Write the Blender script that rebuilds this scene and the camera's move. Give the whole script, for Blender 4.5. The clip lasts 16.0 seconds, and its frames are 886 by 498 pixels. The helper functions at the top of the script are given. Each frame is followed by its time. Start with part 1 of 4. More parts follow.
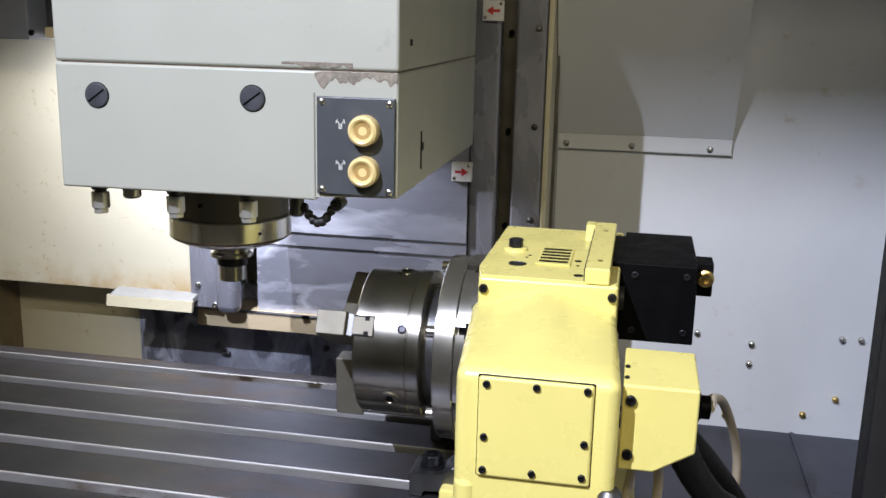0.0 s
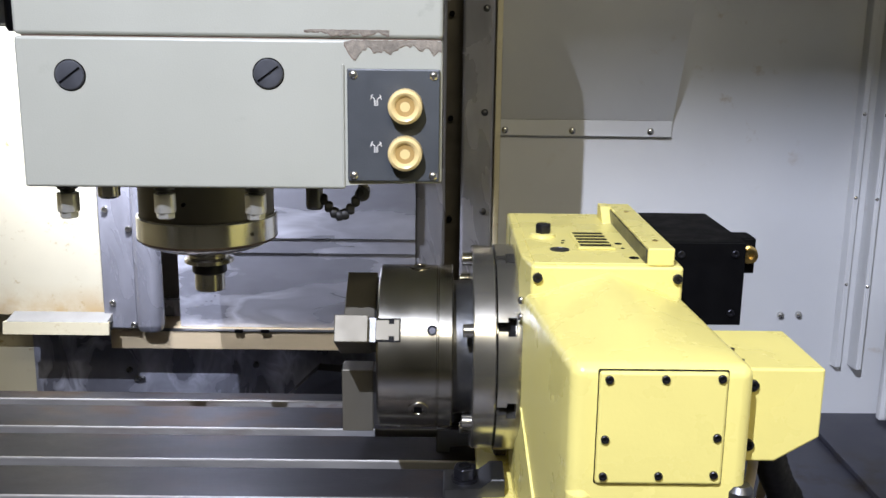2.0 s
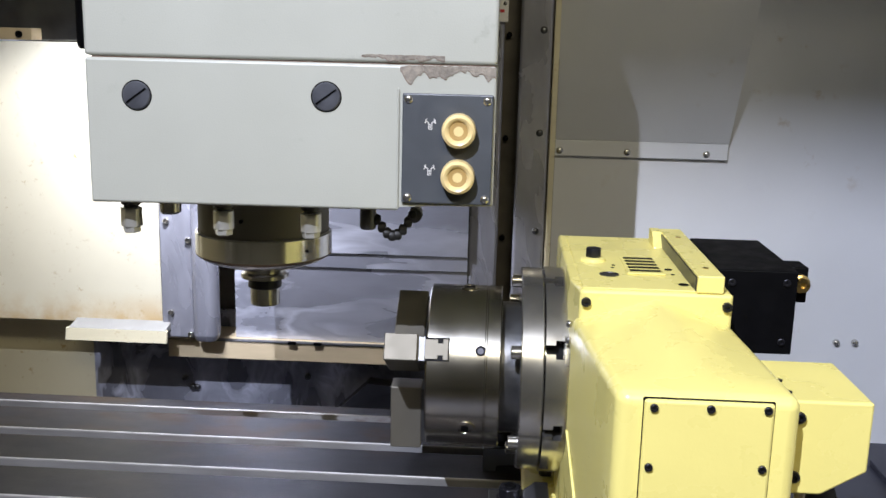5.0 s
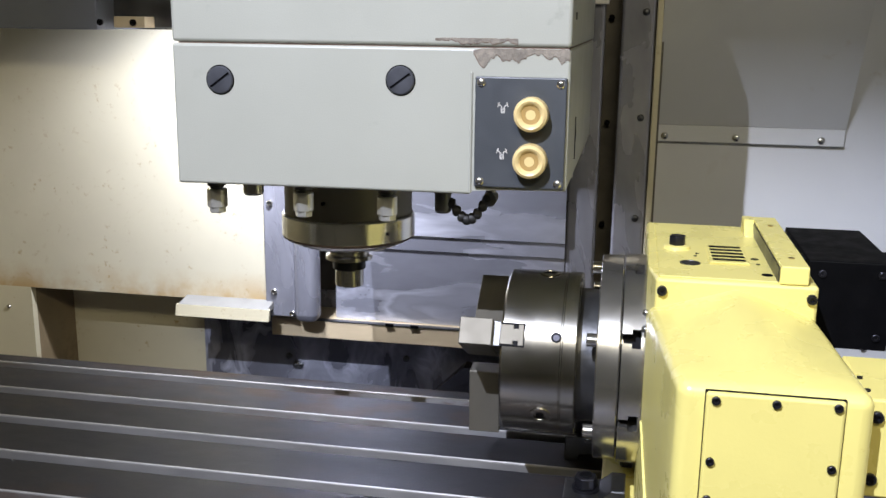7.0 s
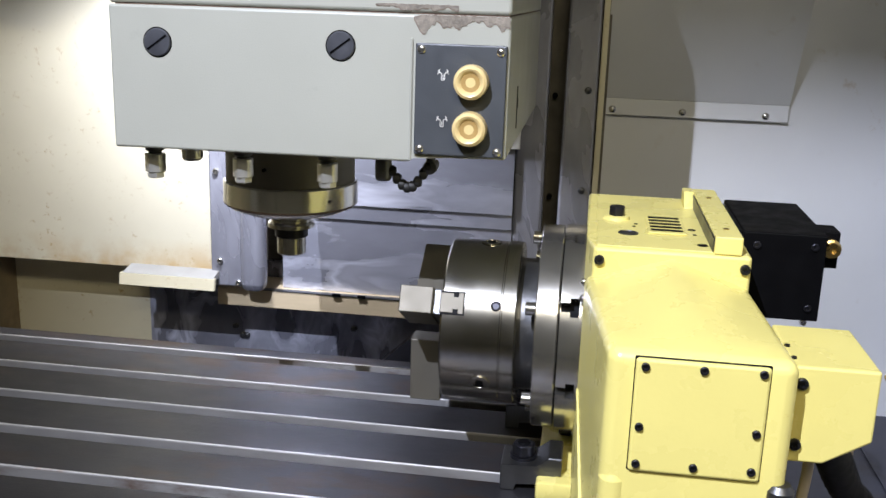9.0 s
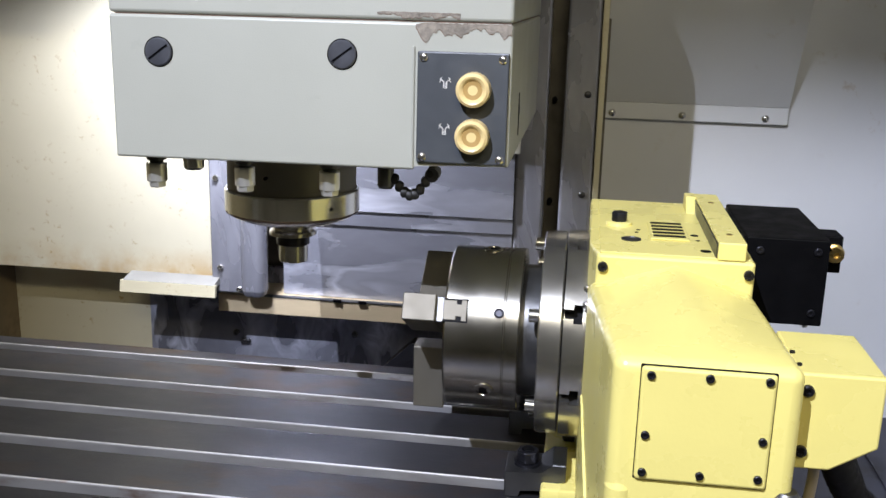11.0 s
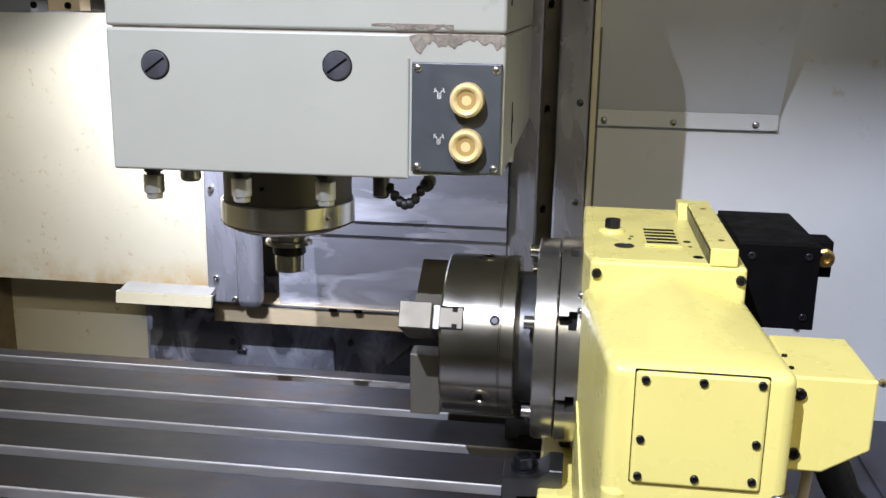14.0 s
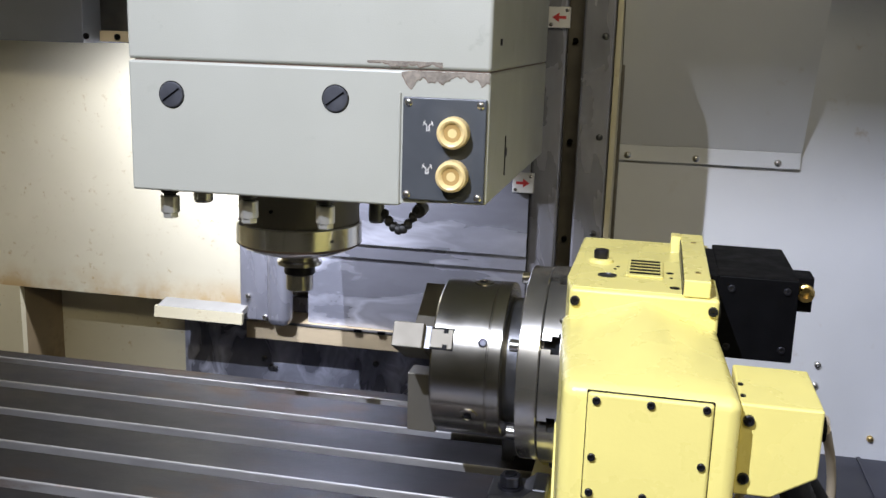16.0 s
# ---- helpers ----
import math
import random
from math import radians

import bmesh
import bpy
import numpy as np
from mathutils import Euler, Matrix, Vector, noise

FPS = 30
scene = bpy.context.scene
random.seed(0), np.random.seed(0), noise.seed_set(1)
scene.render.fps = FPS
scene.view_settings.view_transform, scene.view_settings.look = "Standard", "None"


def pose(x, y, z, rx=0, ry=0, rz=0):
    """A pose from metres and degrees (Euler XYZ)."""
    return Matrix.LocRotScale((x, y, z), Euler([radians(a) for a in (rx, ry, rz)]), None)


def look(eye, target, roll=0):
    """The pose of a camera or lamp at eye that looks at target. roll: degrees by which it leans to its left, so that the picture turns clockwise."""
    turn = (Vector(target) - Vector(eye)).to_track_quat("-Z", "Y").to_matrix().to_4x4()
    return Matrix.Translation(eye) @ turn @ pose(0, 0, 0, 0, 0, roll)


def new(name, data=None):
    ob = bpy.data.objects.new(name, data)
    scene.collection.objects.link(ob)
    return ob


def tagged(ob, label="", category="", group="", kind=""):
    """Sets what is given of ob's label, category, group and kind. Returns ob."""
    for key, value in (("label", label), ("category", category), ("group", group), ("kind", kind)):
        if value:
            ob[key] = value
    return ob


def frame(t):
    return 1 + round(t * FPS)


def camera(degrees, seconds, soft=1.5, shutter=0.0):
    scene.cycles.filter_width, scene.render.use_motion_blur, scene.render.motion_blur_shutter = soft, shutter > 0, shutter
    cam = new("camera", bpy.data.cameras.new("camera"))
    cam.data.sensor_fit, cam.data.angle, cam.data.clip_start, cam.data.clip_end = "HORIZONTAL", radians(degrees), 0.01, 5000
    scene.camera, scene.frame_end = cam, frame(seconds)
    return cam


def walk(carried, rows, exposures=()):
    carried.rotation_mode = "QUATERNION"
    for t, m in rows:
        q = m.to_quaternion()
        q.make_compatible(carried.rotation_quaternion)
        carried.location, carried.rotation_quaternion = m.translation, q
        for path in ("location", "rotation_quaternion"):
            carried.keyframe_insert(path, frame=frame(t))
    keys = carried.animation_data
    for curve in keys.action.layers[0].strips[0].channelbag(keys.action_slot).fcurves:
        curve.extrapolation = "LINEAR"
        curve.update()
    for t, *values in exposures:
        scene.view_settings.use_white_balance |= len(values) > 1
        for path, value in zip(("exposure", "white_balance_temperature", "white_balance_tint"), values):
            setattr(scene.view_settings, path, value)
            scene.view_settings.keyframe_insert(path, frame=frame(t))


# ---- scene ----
# camera: seconds, eye in metres, then yaw, pitch and roll in degrees
cam = camera(48.73, 16.0, soft=1.5, shutter=0.0)
ROWS = [
    (0, 0.0402, -0.0037, 0.4865, 11.213, -13.502, 1.322),
    (0.5, -0.0212, 0.0126, 0.4621, 8.321, -14.497, 1.713),
    (1, -0.1307, 0.0496, 0.4467, 3.091, -13.327, -0.465),
    (1.5, -0.1681, 0.0626, 0.4459, -0.060, -12.949, 0.708),
    (2, -0.1771, 0.0654, 0.4464, -0.329, -12.923, 0.713),
    (2.5, -0.1801, 0.0600, 0.4497, 0.130, -12.674, 0.926),
    (3, -0.1823, 0.0506, 0.4490, 0.934, -12.420, 0.920),
    (3.5, -0.1816, 0.0486, 0.4480, 1.746, -12.262, 1.095),
    (6, -0.1457, 0.0623, 0.4619, 5.923, -12.420, 2.005),
    (6.5, -0.1247, 0.0641, 0.4596, 9.749, -13.073, 1.200),
    (7, -0.1247, 0.0624, 0.4557, 10.793, -13.196, 0.690),
    (7.5, -0.1192, 0.0585, 0.4590, 8.992, -13.127, 1.140),
    (8, -0.1157, 0.0580, 0.4557, 7.595, -13.595, 2.509),
    (8.5, -0.1135, 0.0605, 0.4525, 7.692, -14.475, 2.119),
    (9, -0.1087, 0.0636, 0.4503, 8.243, -14.619, 1.848),
    (11.5, -0.1171, 0.0655, 0.4558, 8.074, -14.525, 1.280),
    (12, -0.1198, 0.0647, 0.4553, 8.234, -14.534, 0.933),
    (12.5, -0.1196, 0.0629, 0.4539, 8.284, -14.557, 0.789),
    (13, -0.1179, 0.0596, 0.4525, 8.239, -14.439, 0.900),
    (13.5, -0.1145, 0.0589, 0.4534, 8.178, -14.531, 0.456),
    (14, -0.1143, 0.0569, 0.4576, 7.718, -14.064, 1.022),
    (14.5, -0.0932, 0.0468, 0.4561, 8.676, -13.810, 0.346),
    (15, -0.0835, 0.0422, 0.4571, 10.877, -13.529, 0.084),
    (15.5, -0.0718, 0.0410, 0.4559, 12.148, -13.398, 0.527),
    (16, -0.0331, 0.0219, 0.4660, 12.074, -12.422, 1.793),
]


def eye_pose(x, y, z, yaw, pitch, roll):
    """Level pose at the eye, turned by yaw and pitch, leaned by roll about the line of sight."""
    return pose(x, y, z, 0, 0, yaw) @ pose(0, 0, 0, 90 + pitch) @ pose(0, 0, 0, 0, 0, roll)


walk(cam, [(t, eye_pose(x, y, z, yaw, pitch, roll)) for t, x, y, z, yaw, pitch, roll in ROWS])

# ---- world and lights ----
world = bpy.data.worlds.new("world")
scene.world = world
world.use_nodes = True
world.node_tree.nodes["Background"].inputs[0].default_value = (0.80, 0.76, 0.66, 1)
world.node_tree.nodes["Background"].inputs[1].default_value = 0.10
scene.view_settings.exposure = 0.0

LAMP = (-0.626, -0.60, 1.75)
AIM = (0.10, 1.20, 0.0)
COLUMN_LAMP = (-0.575, 1.275, 0.43)
FILL_LAMP = (0.35, -1.5, 1.95)


def spot(name, energy, colour, matrix, cone, blend, soft):
    data = bpy.data.lights.new(name, "SPOT")
    data.energy, data.color = energy, colour
    data.spot_size, data.spot_blend, data.shadow_soft_size = radians(cone), blend, soft
    new(name, data).matrix_world = matrix


# a small bright work lamp on a stand in front of the machine, the lamp beside the column, and an unseen shop fitting
# added as warm fill
spot("work_lamp_bulb", 350, (0.735, 0.79, 1.0), look(LAMP, AIM), 52, 0.9, 0.006)
spot("column_lamp_bulb", 19, (0.79, 0.825, 1.0), look(COLUMN_LAMP, (-0.555, 1.40, 0.35)), 174, 0.3, 0.015)
# area lamp added to fill the shadows from the shop side
shop = bpy.data.lights.new("shop_fill_glow", "AREA")
shop.energy, shop.color = 25, (1.0, 0.91, 0.69)
shop.shape, shop.size, shop.size_y = "RECTANGLE", 1.2, 0.25
new("shop_fill_glow", shop).matrix_world = look(FILL_LAMP, (0.1, 1.5, 0.3))


# ---- materials ----
def mat(name, colour, rough=0.5, metal=0.0, vary=0.06, scale=30.0, bump=0.0, bscale=400.0, spots=None, spot_scale=18.0,
        spot_from=0.62, spot_to=0.7, stretch=(1, 1, 1), rvary=0.08, coat=0.0, brushed=None, spec=0.5, rust=None, streak_gain=2.3):
    """A painted or metal surface: base colour with two scales of variation, stains, roughness variation and fine relief."""
    m = bpy.data.materials.new(name)
    m.use_nodes = True
    t = m.node_tree
    n, l = t.nodes, t.links
    b = n["Principled BSDF"]
    b.inputs["Metallic"].default_value = metal
    b.inputs["Coat Weight"].default_value = coat
    b.inputs["Specular IOR Level"].default_value = spec
    tc = n.new("ShaderNodeTexCoord")
    mp = n.new("ShaderNodeMapping")
    mp.inputs["Scale"].default_value = stretch
    l.new(tc.outputs["Object"], mp.inputs["Vector"])

    def noisy(s, detail=4.0, rough_=0.55):
        x = n.new("ShaderNodeTexNoise")
        x.inputs["Scale"].default_value, x.inputs["Detail"].default_value = s, detail
        x.inputs["Roughness"].default_value = rough_
        l.new(mp.outputs[0], x.inputs["Vector"])
        return x.outputs["Fac"]

    def ramp(src, a, c, lo, hi):
        r = n.new("ShaderNodeValToRGB")
        r.color_ramp.elements[0].position, r.color_ramp.elements[1].position = a, c
        r.color_ramp.elements[0].color, r.color_ramp.elements[1].color = (*lo, 1), (*hi, 1)
        l.new(src, r.inputs[0])
        return r.outputs[0]

    def mix(kind, fac, a, c):
        x = n.new("ShaderNodeMix")
        x.data_type, x.blend_type = "RGBA", kind
        for sock, v in ((x.inputs[0], fac), (x.inputs[6], a), (x.inputs[7], c)):
            if isinstance(v, (int, float)):
                sock.default_value = v
            elif isinstance(v, tuple):
                sock.default_value = (*v, 1)
            else:
                l.new(v, sock)
        return x.outputs[2]

    lo, hi = tuple(c * (1 - vary) for c in colour), tuple(min(1, c * (1 + vary)) for c in colour)
    big, fine = noisy(scale * 0.12, 3), noisy(scale, 5)
    col = mix("MIX", 0.5, ramp(big, 0.35, 0.65, lo, hi), ramp(fine, 0.3, 0.7, lo, hi))
    if spots:
        mask = mix("MULTIPLY", 1.0, ramp(noisy(spot_scale, 6, 0.65), spot_from, spot_to, (0, 0, 0), (1, 1, 1)),
                   ramp(noisy(spot_scale * 0.17, 2), 0.45, 0.62, (0, 0, 0), (1, 1, 1)))
        col = mix("MIX", mask, col, spots)
    if rust:
        # rust creeping up from a lower edge, ragged by noise
        low, high, tint = rust
        sep = n.new("ShaderNodeSeparateXYZ")
        l.new(tc.outputs["Object"], sep.inputs[0])
        rng = n.new("ShaderNodeMapRange")
        rng.inputs["From Min"].default_value, rng.inputs["From Max"].default_value = low, high
        rng.inputs["To Min"].default_value, rng.inputs["To Max"].default_value = 1.0, 0.0
        l.new(sep.outputs["Z"], rng.inputs["Value"])
        ragged = mix("MULTIPLY", 1.0, ramp(rng.outputs[0], 0.0, 1.0, (0, 0, 0), (1, 1, 1)), ramp(noisy(16, 5, 0.6), 0.38, 0.62, (0, 0, 0), (1, 1, 1)))
        col = mix("MIX", ragged, col, tint)
    rsrc = ramp(fine, 0.3, 0.7, (rough - rvary,) * 3, (rough + rvary,) * 3)
    if brushed:
        # swirled grinder marks: curved light streaks left by hand polishing
        wob = n.new("ShaderNodeTexNoise")
        wob.inputs["Scale"].default_value, wob.inputs["Detail"].default_value = brushed, 2.0
        l.new(mp.outputs[0], wob.inputs["Vector"])
        add = n.new("ShaderNodeVectorMath")
        add.operation = "MULTIPLY_ADD"
        add.inputs[1].default_value = (0.12,) * 3
        l.new(wob.outputs["Color"], add.inputs[0])
        l.new(mp.outputs[0], add.inputs[2])
        w = n.new("ShaderNodeTexNoise")
        w.inputs["Scale"].default_value, w.inputs["Detail"].default_value, w.inputs["Distortion"].default_value = brushed * 1.3, 4.0, 0.3
        l.new(add.outputs[0], w.inputs["Vector"])
        # thin bright arcs where the noise crosses its middle, on top of broader cloudy patches
        off = n.new("ShaderNodeMath")
        off.operation = "SUBTRACT"
        off.inputs[1].default_value = 0.5
        l.new(w.outputs["Fac"], off.inputs[0])
        ridge = n.new("ShaderNodeMath")
        ridge.operation = "ABSOLUTE"
        l.new(off.outputs[0], ridge.inputs[0])
        arcs = mix("MULTIPLY", 1.0, ramp(ridge.outputs[0], 0.0, 0.10, (0.85, 0.85, 0.85), (0, 0, 0)), ramp(noisy(brushed * 0.8, 2), 0.42, 0.66, (0, 0, 0), (1, 1, 1)))
        streak = mix("LIGHTEN", 1.0, arcs, ramp(w.outputs["Fac"], 0.44, 0.85, (0, 0, 0), (0.6, 0.6, 0.6)))
        rsrc = mix("MIX", streak, (rough - 0.1,) * 3, (rough + 0.16,) * 3)
        col = mix("MIX", streak, col, tuple(min(1, c * streak_gain) for c in colour))
    l.new(col, b.inputs["Base Color"])
    l.new(rsrc, b.inputs["Roughness"])
    if bump:
        bp = n.new("ShaderNodeBump")
        bp.inputs["Strength"].default_value, bp.inputs["Distance"].default_value = bump, 0.001
        l.new(noisy(bscale, 3), bp.inputs["Height"])
        l.new(bp.outputs[0], b.inputs["Normal"])
    return m


RUST = (0.16, 0.07, 0.03)
CREAM = mat("cream_paint", (0.58, 0.525, 0.355), 0.42, vary=0.07, scale=9, bump=0.12, spots=(0.36, 0.25, 0.1), spot_scale=70, spot_from=0.6, spot_to=0.7)
CREAMRUST = mat("rust_stained_cream_paint", (0.62, 0.575, 0.425), 0.42, vary=0.07, scale=9, bump=0.12, spots=(0.36, 0.25, 0.1), spot_scale=80, spot_from=0.58, spot_to=0.68, rust=(0.036, 0.085, (0.44, 0.29, 0.12)))
# brown stain, darkened further for the shade on the recess side
SHADED_STAIN = mat("shaded_brown_stained_paint", (0.22, 0.165, 0.09), 0.5, vary=0.3, scale=14, bump=0.12, spots=(0.12, 0.075, 0.035), spot_scale=24, spot_from=0.5)
# lip top painted darker grey to stand for the shade on it
LIPGREY = mat("shaded_grey_lip", (0.26, 0.255, 0.23), 0.55, vary=0.2, scale=40, spots=(0.2, 0.13, 0.07), spot_scale=60, spot_from=0.55)
WALL = mat("pale_grey_paint", (0.60, 0.60, 0.585), 0.42, vary=0.05, scale=8, bump=0.12, spots=(0.40, 0.30, 0.19), spot_scale=22, spot_from=0.6, spot_to=0.74)
HEADP = mat("grey_green_paint", (0.385, 0.385, 0.325), 0.38, vary=0.03, scale=14, bump=0.12, bscale=700, spots=(0.33, 0.33, 0.275), spot_scale=30)
YELLOW = mat("yellow_enamel", (0.82, 0.712, 0.225), 0.29, vary=0.04, scale=20, bump=0.1, bscale=300, spots=(0.62, 0.45, 0.08), spot_scale=60, spot_from=0.7, spot_to=0.78)
STEEL = mat("machined_steel", (0.58, 0.56, 0.51), 0.21, 0.95, vary=0.05, scale=30, rvary=0.03, spots=(0.40, 0.34, 0.26), spot_scale=30, spot_from=0.58, spot_to=0.7)
NOSE = mat("ground_bright_steel", (0.82, 0.80, 0.74), 0.18, 0.95, vary=0.06, scale=30, rvary=0.04, spots=(0.45, 0.34, 0.2), spot_scale=40)
CHROME = mat("dull_chrome", (0.80, 0.78, 0.70), 0.34, 0.8, vary=0.08, scale=60, rvary=0.06, spots=(0.4, 0.3, 0.18), spot_scale=90, spot_from=0.62)
JAW = mat("hardened_jaw_steel", (0.19, 0.175, 0.14), 0.55, 0.7, vary=0.1, scale=40, rvary=0.05, bump=0.05, bscale=900, spec=0.35)
CHUCK = mat("ground_chuck_steel", (0.44, 0.42, 0.365), 0.21, 1.0, vary=0.07, scale=24, rvary=0.03, stretch=(1.5, 1, 1), bump=0.02, bscale=600, spots=(0.24, 0.21, 0.16), spot_scale=12, spot_from=0.55)
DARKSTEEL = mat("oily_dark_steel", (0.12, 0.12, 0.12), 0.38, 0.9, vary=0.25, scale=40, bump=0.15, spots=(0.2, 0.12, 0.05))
TABLE = mat("worn_table_iron", (0.024, 0.0235, 0.026), 0.46, 0.35, vary=0.42, scale=30, bump=0.15, bscale=500, spots=(0.036, 0.024, 0.017), spot_scale=26, spot_from=0.47, spot_to=0.58, stretch=(0.6, 1.2, 1), spec=0.35)
# slot wall and edge carry the light they catch as a paler base colour
EDGE = mat("lit_worn_slot_wall", (0.42, 0.41, 0.40), 0.45, 0.6, vary=0.2, scale=40, spots=(0.16, 0.085, 0.045), spot_scale=16, spot_from=0.48, spot_to=0.6, stretch=(0.4, 1, 1))
RIM = mat("lit_slot_edge", (0.46, 0.445, 0.42), 0.4, 0.5, vary=0.12, scale=50, spots=(0.35, 0.2, 0.12), spot_scale=14, spot_from=0.62, spot_to=0.7)
SWIRL = mat("swirled_stainless", (0.36, 0.365, 0.41), 0.34, 0.55, vary=0.15, scale=30, brushed=7.0, stretch=(0.55, 1, 1.9), streak_gain=2.5)
SPLASH = mat("scrubbed_splash_steel", (0.21, 0.213, 0.245), 0.36, 0.4, vary=0.25, scale=30, brushed=10.0, stretch=(1.4, 1, 0.8), streak_gain=4.2)
BRUSH = mat("brushed_stainless", (0.30, 0.30, 0.33), 0.34, 0.45, vary=0.25, scale=20, stretch=(2.0, 2.0, 0.7), brushed=5.0, streak_gain=1.8)
GAP = mat("dark_brown_gap", (0.12, 0.105, 0.08), 0.5, 0.2, vary=0.4, scale=30)
BEIGE = mat("stained_beige_bar", (0.56, 0.45, 0.28), 0.55, vary=0.14, scale=30, bump=0.2, stretch=(0.5, 1, 2), spots=(0.3, 0.2, 0.1), spot_scale=30, spot_from=0.6)
BLACK = mat("matt_black", (0.0035, 0.0035, 0.004), 0.45, vary=0.2, scale=60, bump=0.1, spec=0.06)
RUBBER = mat("black_rubber", (0.010, 0.0095, 0.009), 0.6, vary=0.2, scale=80, bump=0.2)
PANEL = mat("charcoal_panel", (0.055, 0.06, 0.065), 0.45, vary=0.12, scale=50, bump=0.15, bscale=900)
KNOB = mat("ivory_plastic", (0.72, 0.55, 0.25), 0.3, vary=0.04, scale=40)
KNOBIN = mat("amber_plastic", (0.40, 0.26, 0.09), 0.35, vary=0.05, scale=40)
FILLER = mat("bare_filler", (0.19, 0.165, 0.13), 0.75, vary=0.7, scale=220, bump=0.6, bscale=500)
FILLEDGE = mat("chipped_paint_rim", (0.16, 0.11, 0.08), 0.7, vary=0.2, scale=150)
WHITE = mat("white_enamel", (0.75, 0.73, 0.68), 0.4, vary=0.06, scale=50, spots=RUST, spot_scale=120)
RED = mat("red_print", (0.55, 0.03, 0.03), 0.45, vary=0.06)
BRASS = mat("brass", (0.62, 0.45, 0.18), 0.3, 1.0, vary=0.12, scale=60)
PLUG = mat("dull_grey_steel", (0.10, 0.103, 0.115), 0.40, 0.6, vary=0.3, scale=60, bump=0.1)
BLUESTEEL = mat("black_oxide_steel", (0.035, 0.035, 0.042), 0.36, 0.8, vary=0.2, scale=60)
GREYBOX = mat("blue_grey_paint", (0.16, 0.17, 0.2), 0.5, vary=0.1, scale=20, bump=0.1)
HOSE = mat("beige_hose", (0.5, 0.42, 0.3), 0.55, vary=0.1, scale=60)
PAN = mat("oily_way_cover", (0.066, 0.067, 0.085), 0.4, 0.7, vary=0.3, scale=16, bump=0.1, spots=(0.05, 0.04, 0.03), spot_scale=14, spot_from=0.5)
SHOP = mat("shop_wall_paint", (0.62, 0.62, 0.6), 0.7, vary=0.08, scale=4, bump=0.1)
CONCRETE = mat("shop_concrete", (0.24, 0.235, 0.22), 0.7, vary=0.15, scale=6, bump=0.2)


# ---- mesh helpers ----
def mesh_of(name, bm, material):
    me = bpy.data.meshes.new(name)
    bmesh.ops.recalc_face_normals(bm, faces=bm.faces)
    for f in bm.faces:
        f.smooth = True
    for e in bm.edges:
        e.smooth = False
        if len(e.link_faces) == 2 and e.calc_face_angle(4) < radians(35):
            small, large = sorted(f.calc_area() for f in e.link_faces)
            e.smooth = e.calc_face_angle(4) < radians(9) or large < 12 * small
    bm.to_mesh(me)
    bm.free()
    mats = material if isinstance(material, (list, tuple)) else [material]
    for m in mats:
        me.materials.append(m)
    return me



def part(name, bm, material, parent=None, label="", at=None):
    """One mesh object, under a thing or a part where one is given."""
    ob = new(name, mesh_of(name, bm, material))
    if at is not None:
        ob.matrix_basis = at
    if parent is not None:
        ob.parent = parent
    if label:
        ob["label"] = label
    return ob


def thing(name, x, y, z, label, category, group="", kind=""):
    ob = new(name)
    ob.empty_display_size = 0.02
    ob.location = (x, y, z)
    return tagged(ob, label, category, group, kind)


def box(x0, x1, y0, y1, z0, z1, bevel=0.0, seg=2, bm=None):
    bm = bm or bmesh.new()
    r = bmesh.ops.create_cube(bm, size=1, matrix=Matrix.LocRotScale(((x0 + x1) / 2, (y0 + y1) / 2, (z0 + z1) / 2), None, (x1 - x0, y1 - y0, z1 - z0)))
    if bevel:
        edges = list({e for v in r["verts"] for e in v.link_edges})
        bmesh.ops.bevel(bm, geom=edges, offset=bevel, segments=seg, affect="EDGES", profile=0.5)
    return bm


def turned(profile, axis="z", seg=48, centre=(0, 0, 0), bm=None):
    """A lathe shape from (radius, height) pairs, about the axis through the centre."""
    bm = bm or bmesh.new()
    rings = []
    for r, h in profile:
        if r < 1e-6:
            rings.append([bm.verts.new((0, 0, h))])
        else:
            rings.append([bm.verts.new((r * math.cos(a), r * math.sin(a), h)) for a in (2 * math.pi * k / seg for k in range(seg))])
    made = [v for ring in rings for v in ring]
    for a, b in zip(rings, rings[1:]):
        for k in range(seg):
            q = [a[k % len(a)], a[(k + 1) % len(a)], b[(k + 1) % len(b)], b[k % len(b)]]
            q = list(dict.fromkeys(q))
            if len(q) > 2:
                bm.faces.new(q)
    for ring in (rings[0], rings[-1]):
        if len(ring) > 2:
            bm.faces.new(ring)
    turn = {"z": Matrix(), "x": Matrix.Rotation(radians(90), 4, "Y"), "y": Matrix.Rotation(radians(-90), 4, "X"), "-y": Matrix.Rotation(radians(90), 4, "X")}[axis]
    bmesh.ops.transform(bm, matrix=Matrix.Translation(centre) @ turn, verts=made)
    return bm


def prism(outline, axis, a, b, bevel=0.0, seg=2):
    """An outline in the plane across the axis, drawn out from a to b. Outlines: (y, z) for x, (x, z) for y, (x, y) for z."""
    bm = bmesh.new()
    place = {"x": lambda p, d: (d, p[0], p[1]), "y": lambda p, d: (p[0], d, p[1]), "z": lambda p, d: (p[0], p[1], d)}[axis]
    lo, hi = [bm.verts.new(place(p, a)) for p in outline], [bm.verts.new(place(p, b)) for p in outline]
    bm.faces.new(lo), bm.faces.new(hi)
    for k in range(len(outline)):
        m = (k + 1) % len(outline)
        bm.faces.new((lo[k], lo[m], hi[m], hi[k]))
    if bevel:
        bmesh.ops.bevel(bm, geom=list(bm.edges), offset=bevel, segments=seg, affect="EDGES", profile=0.5)
    return bm


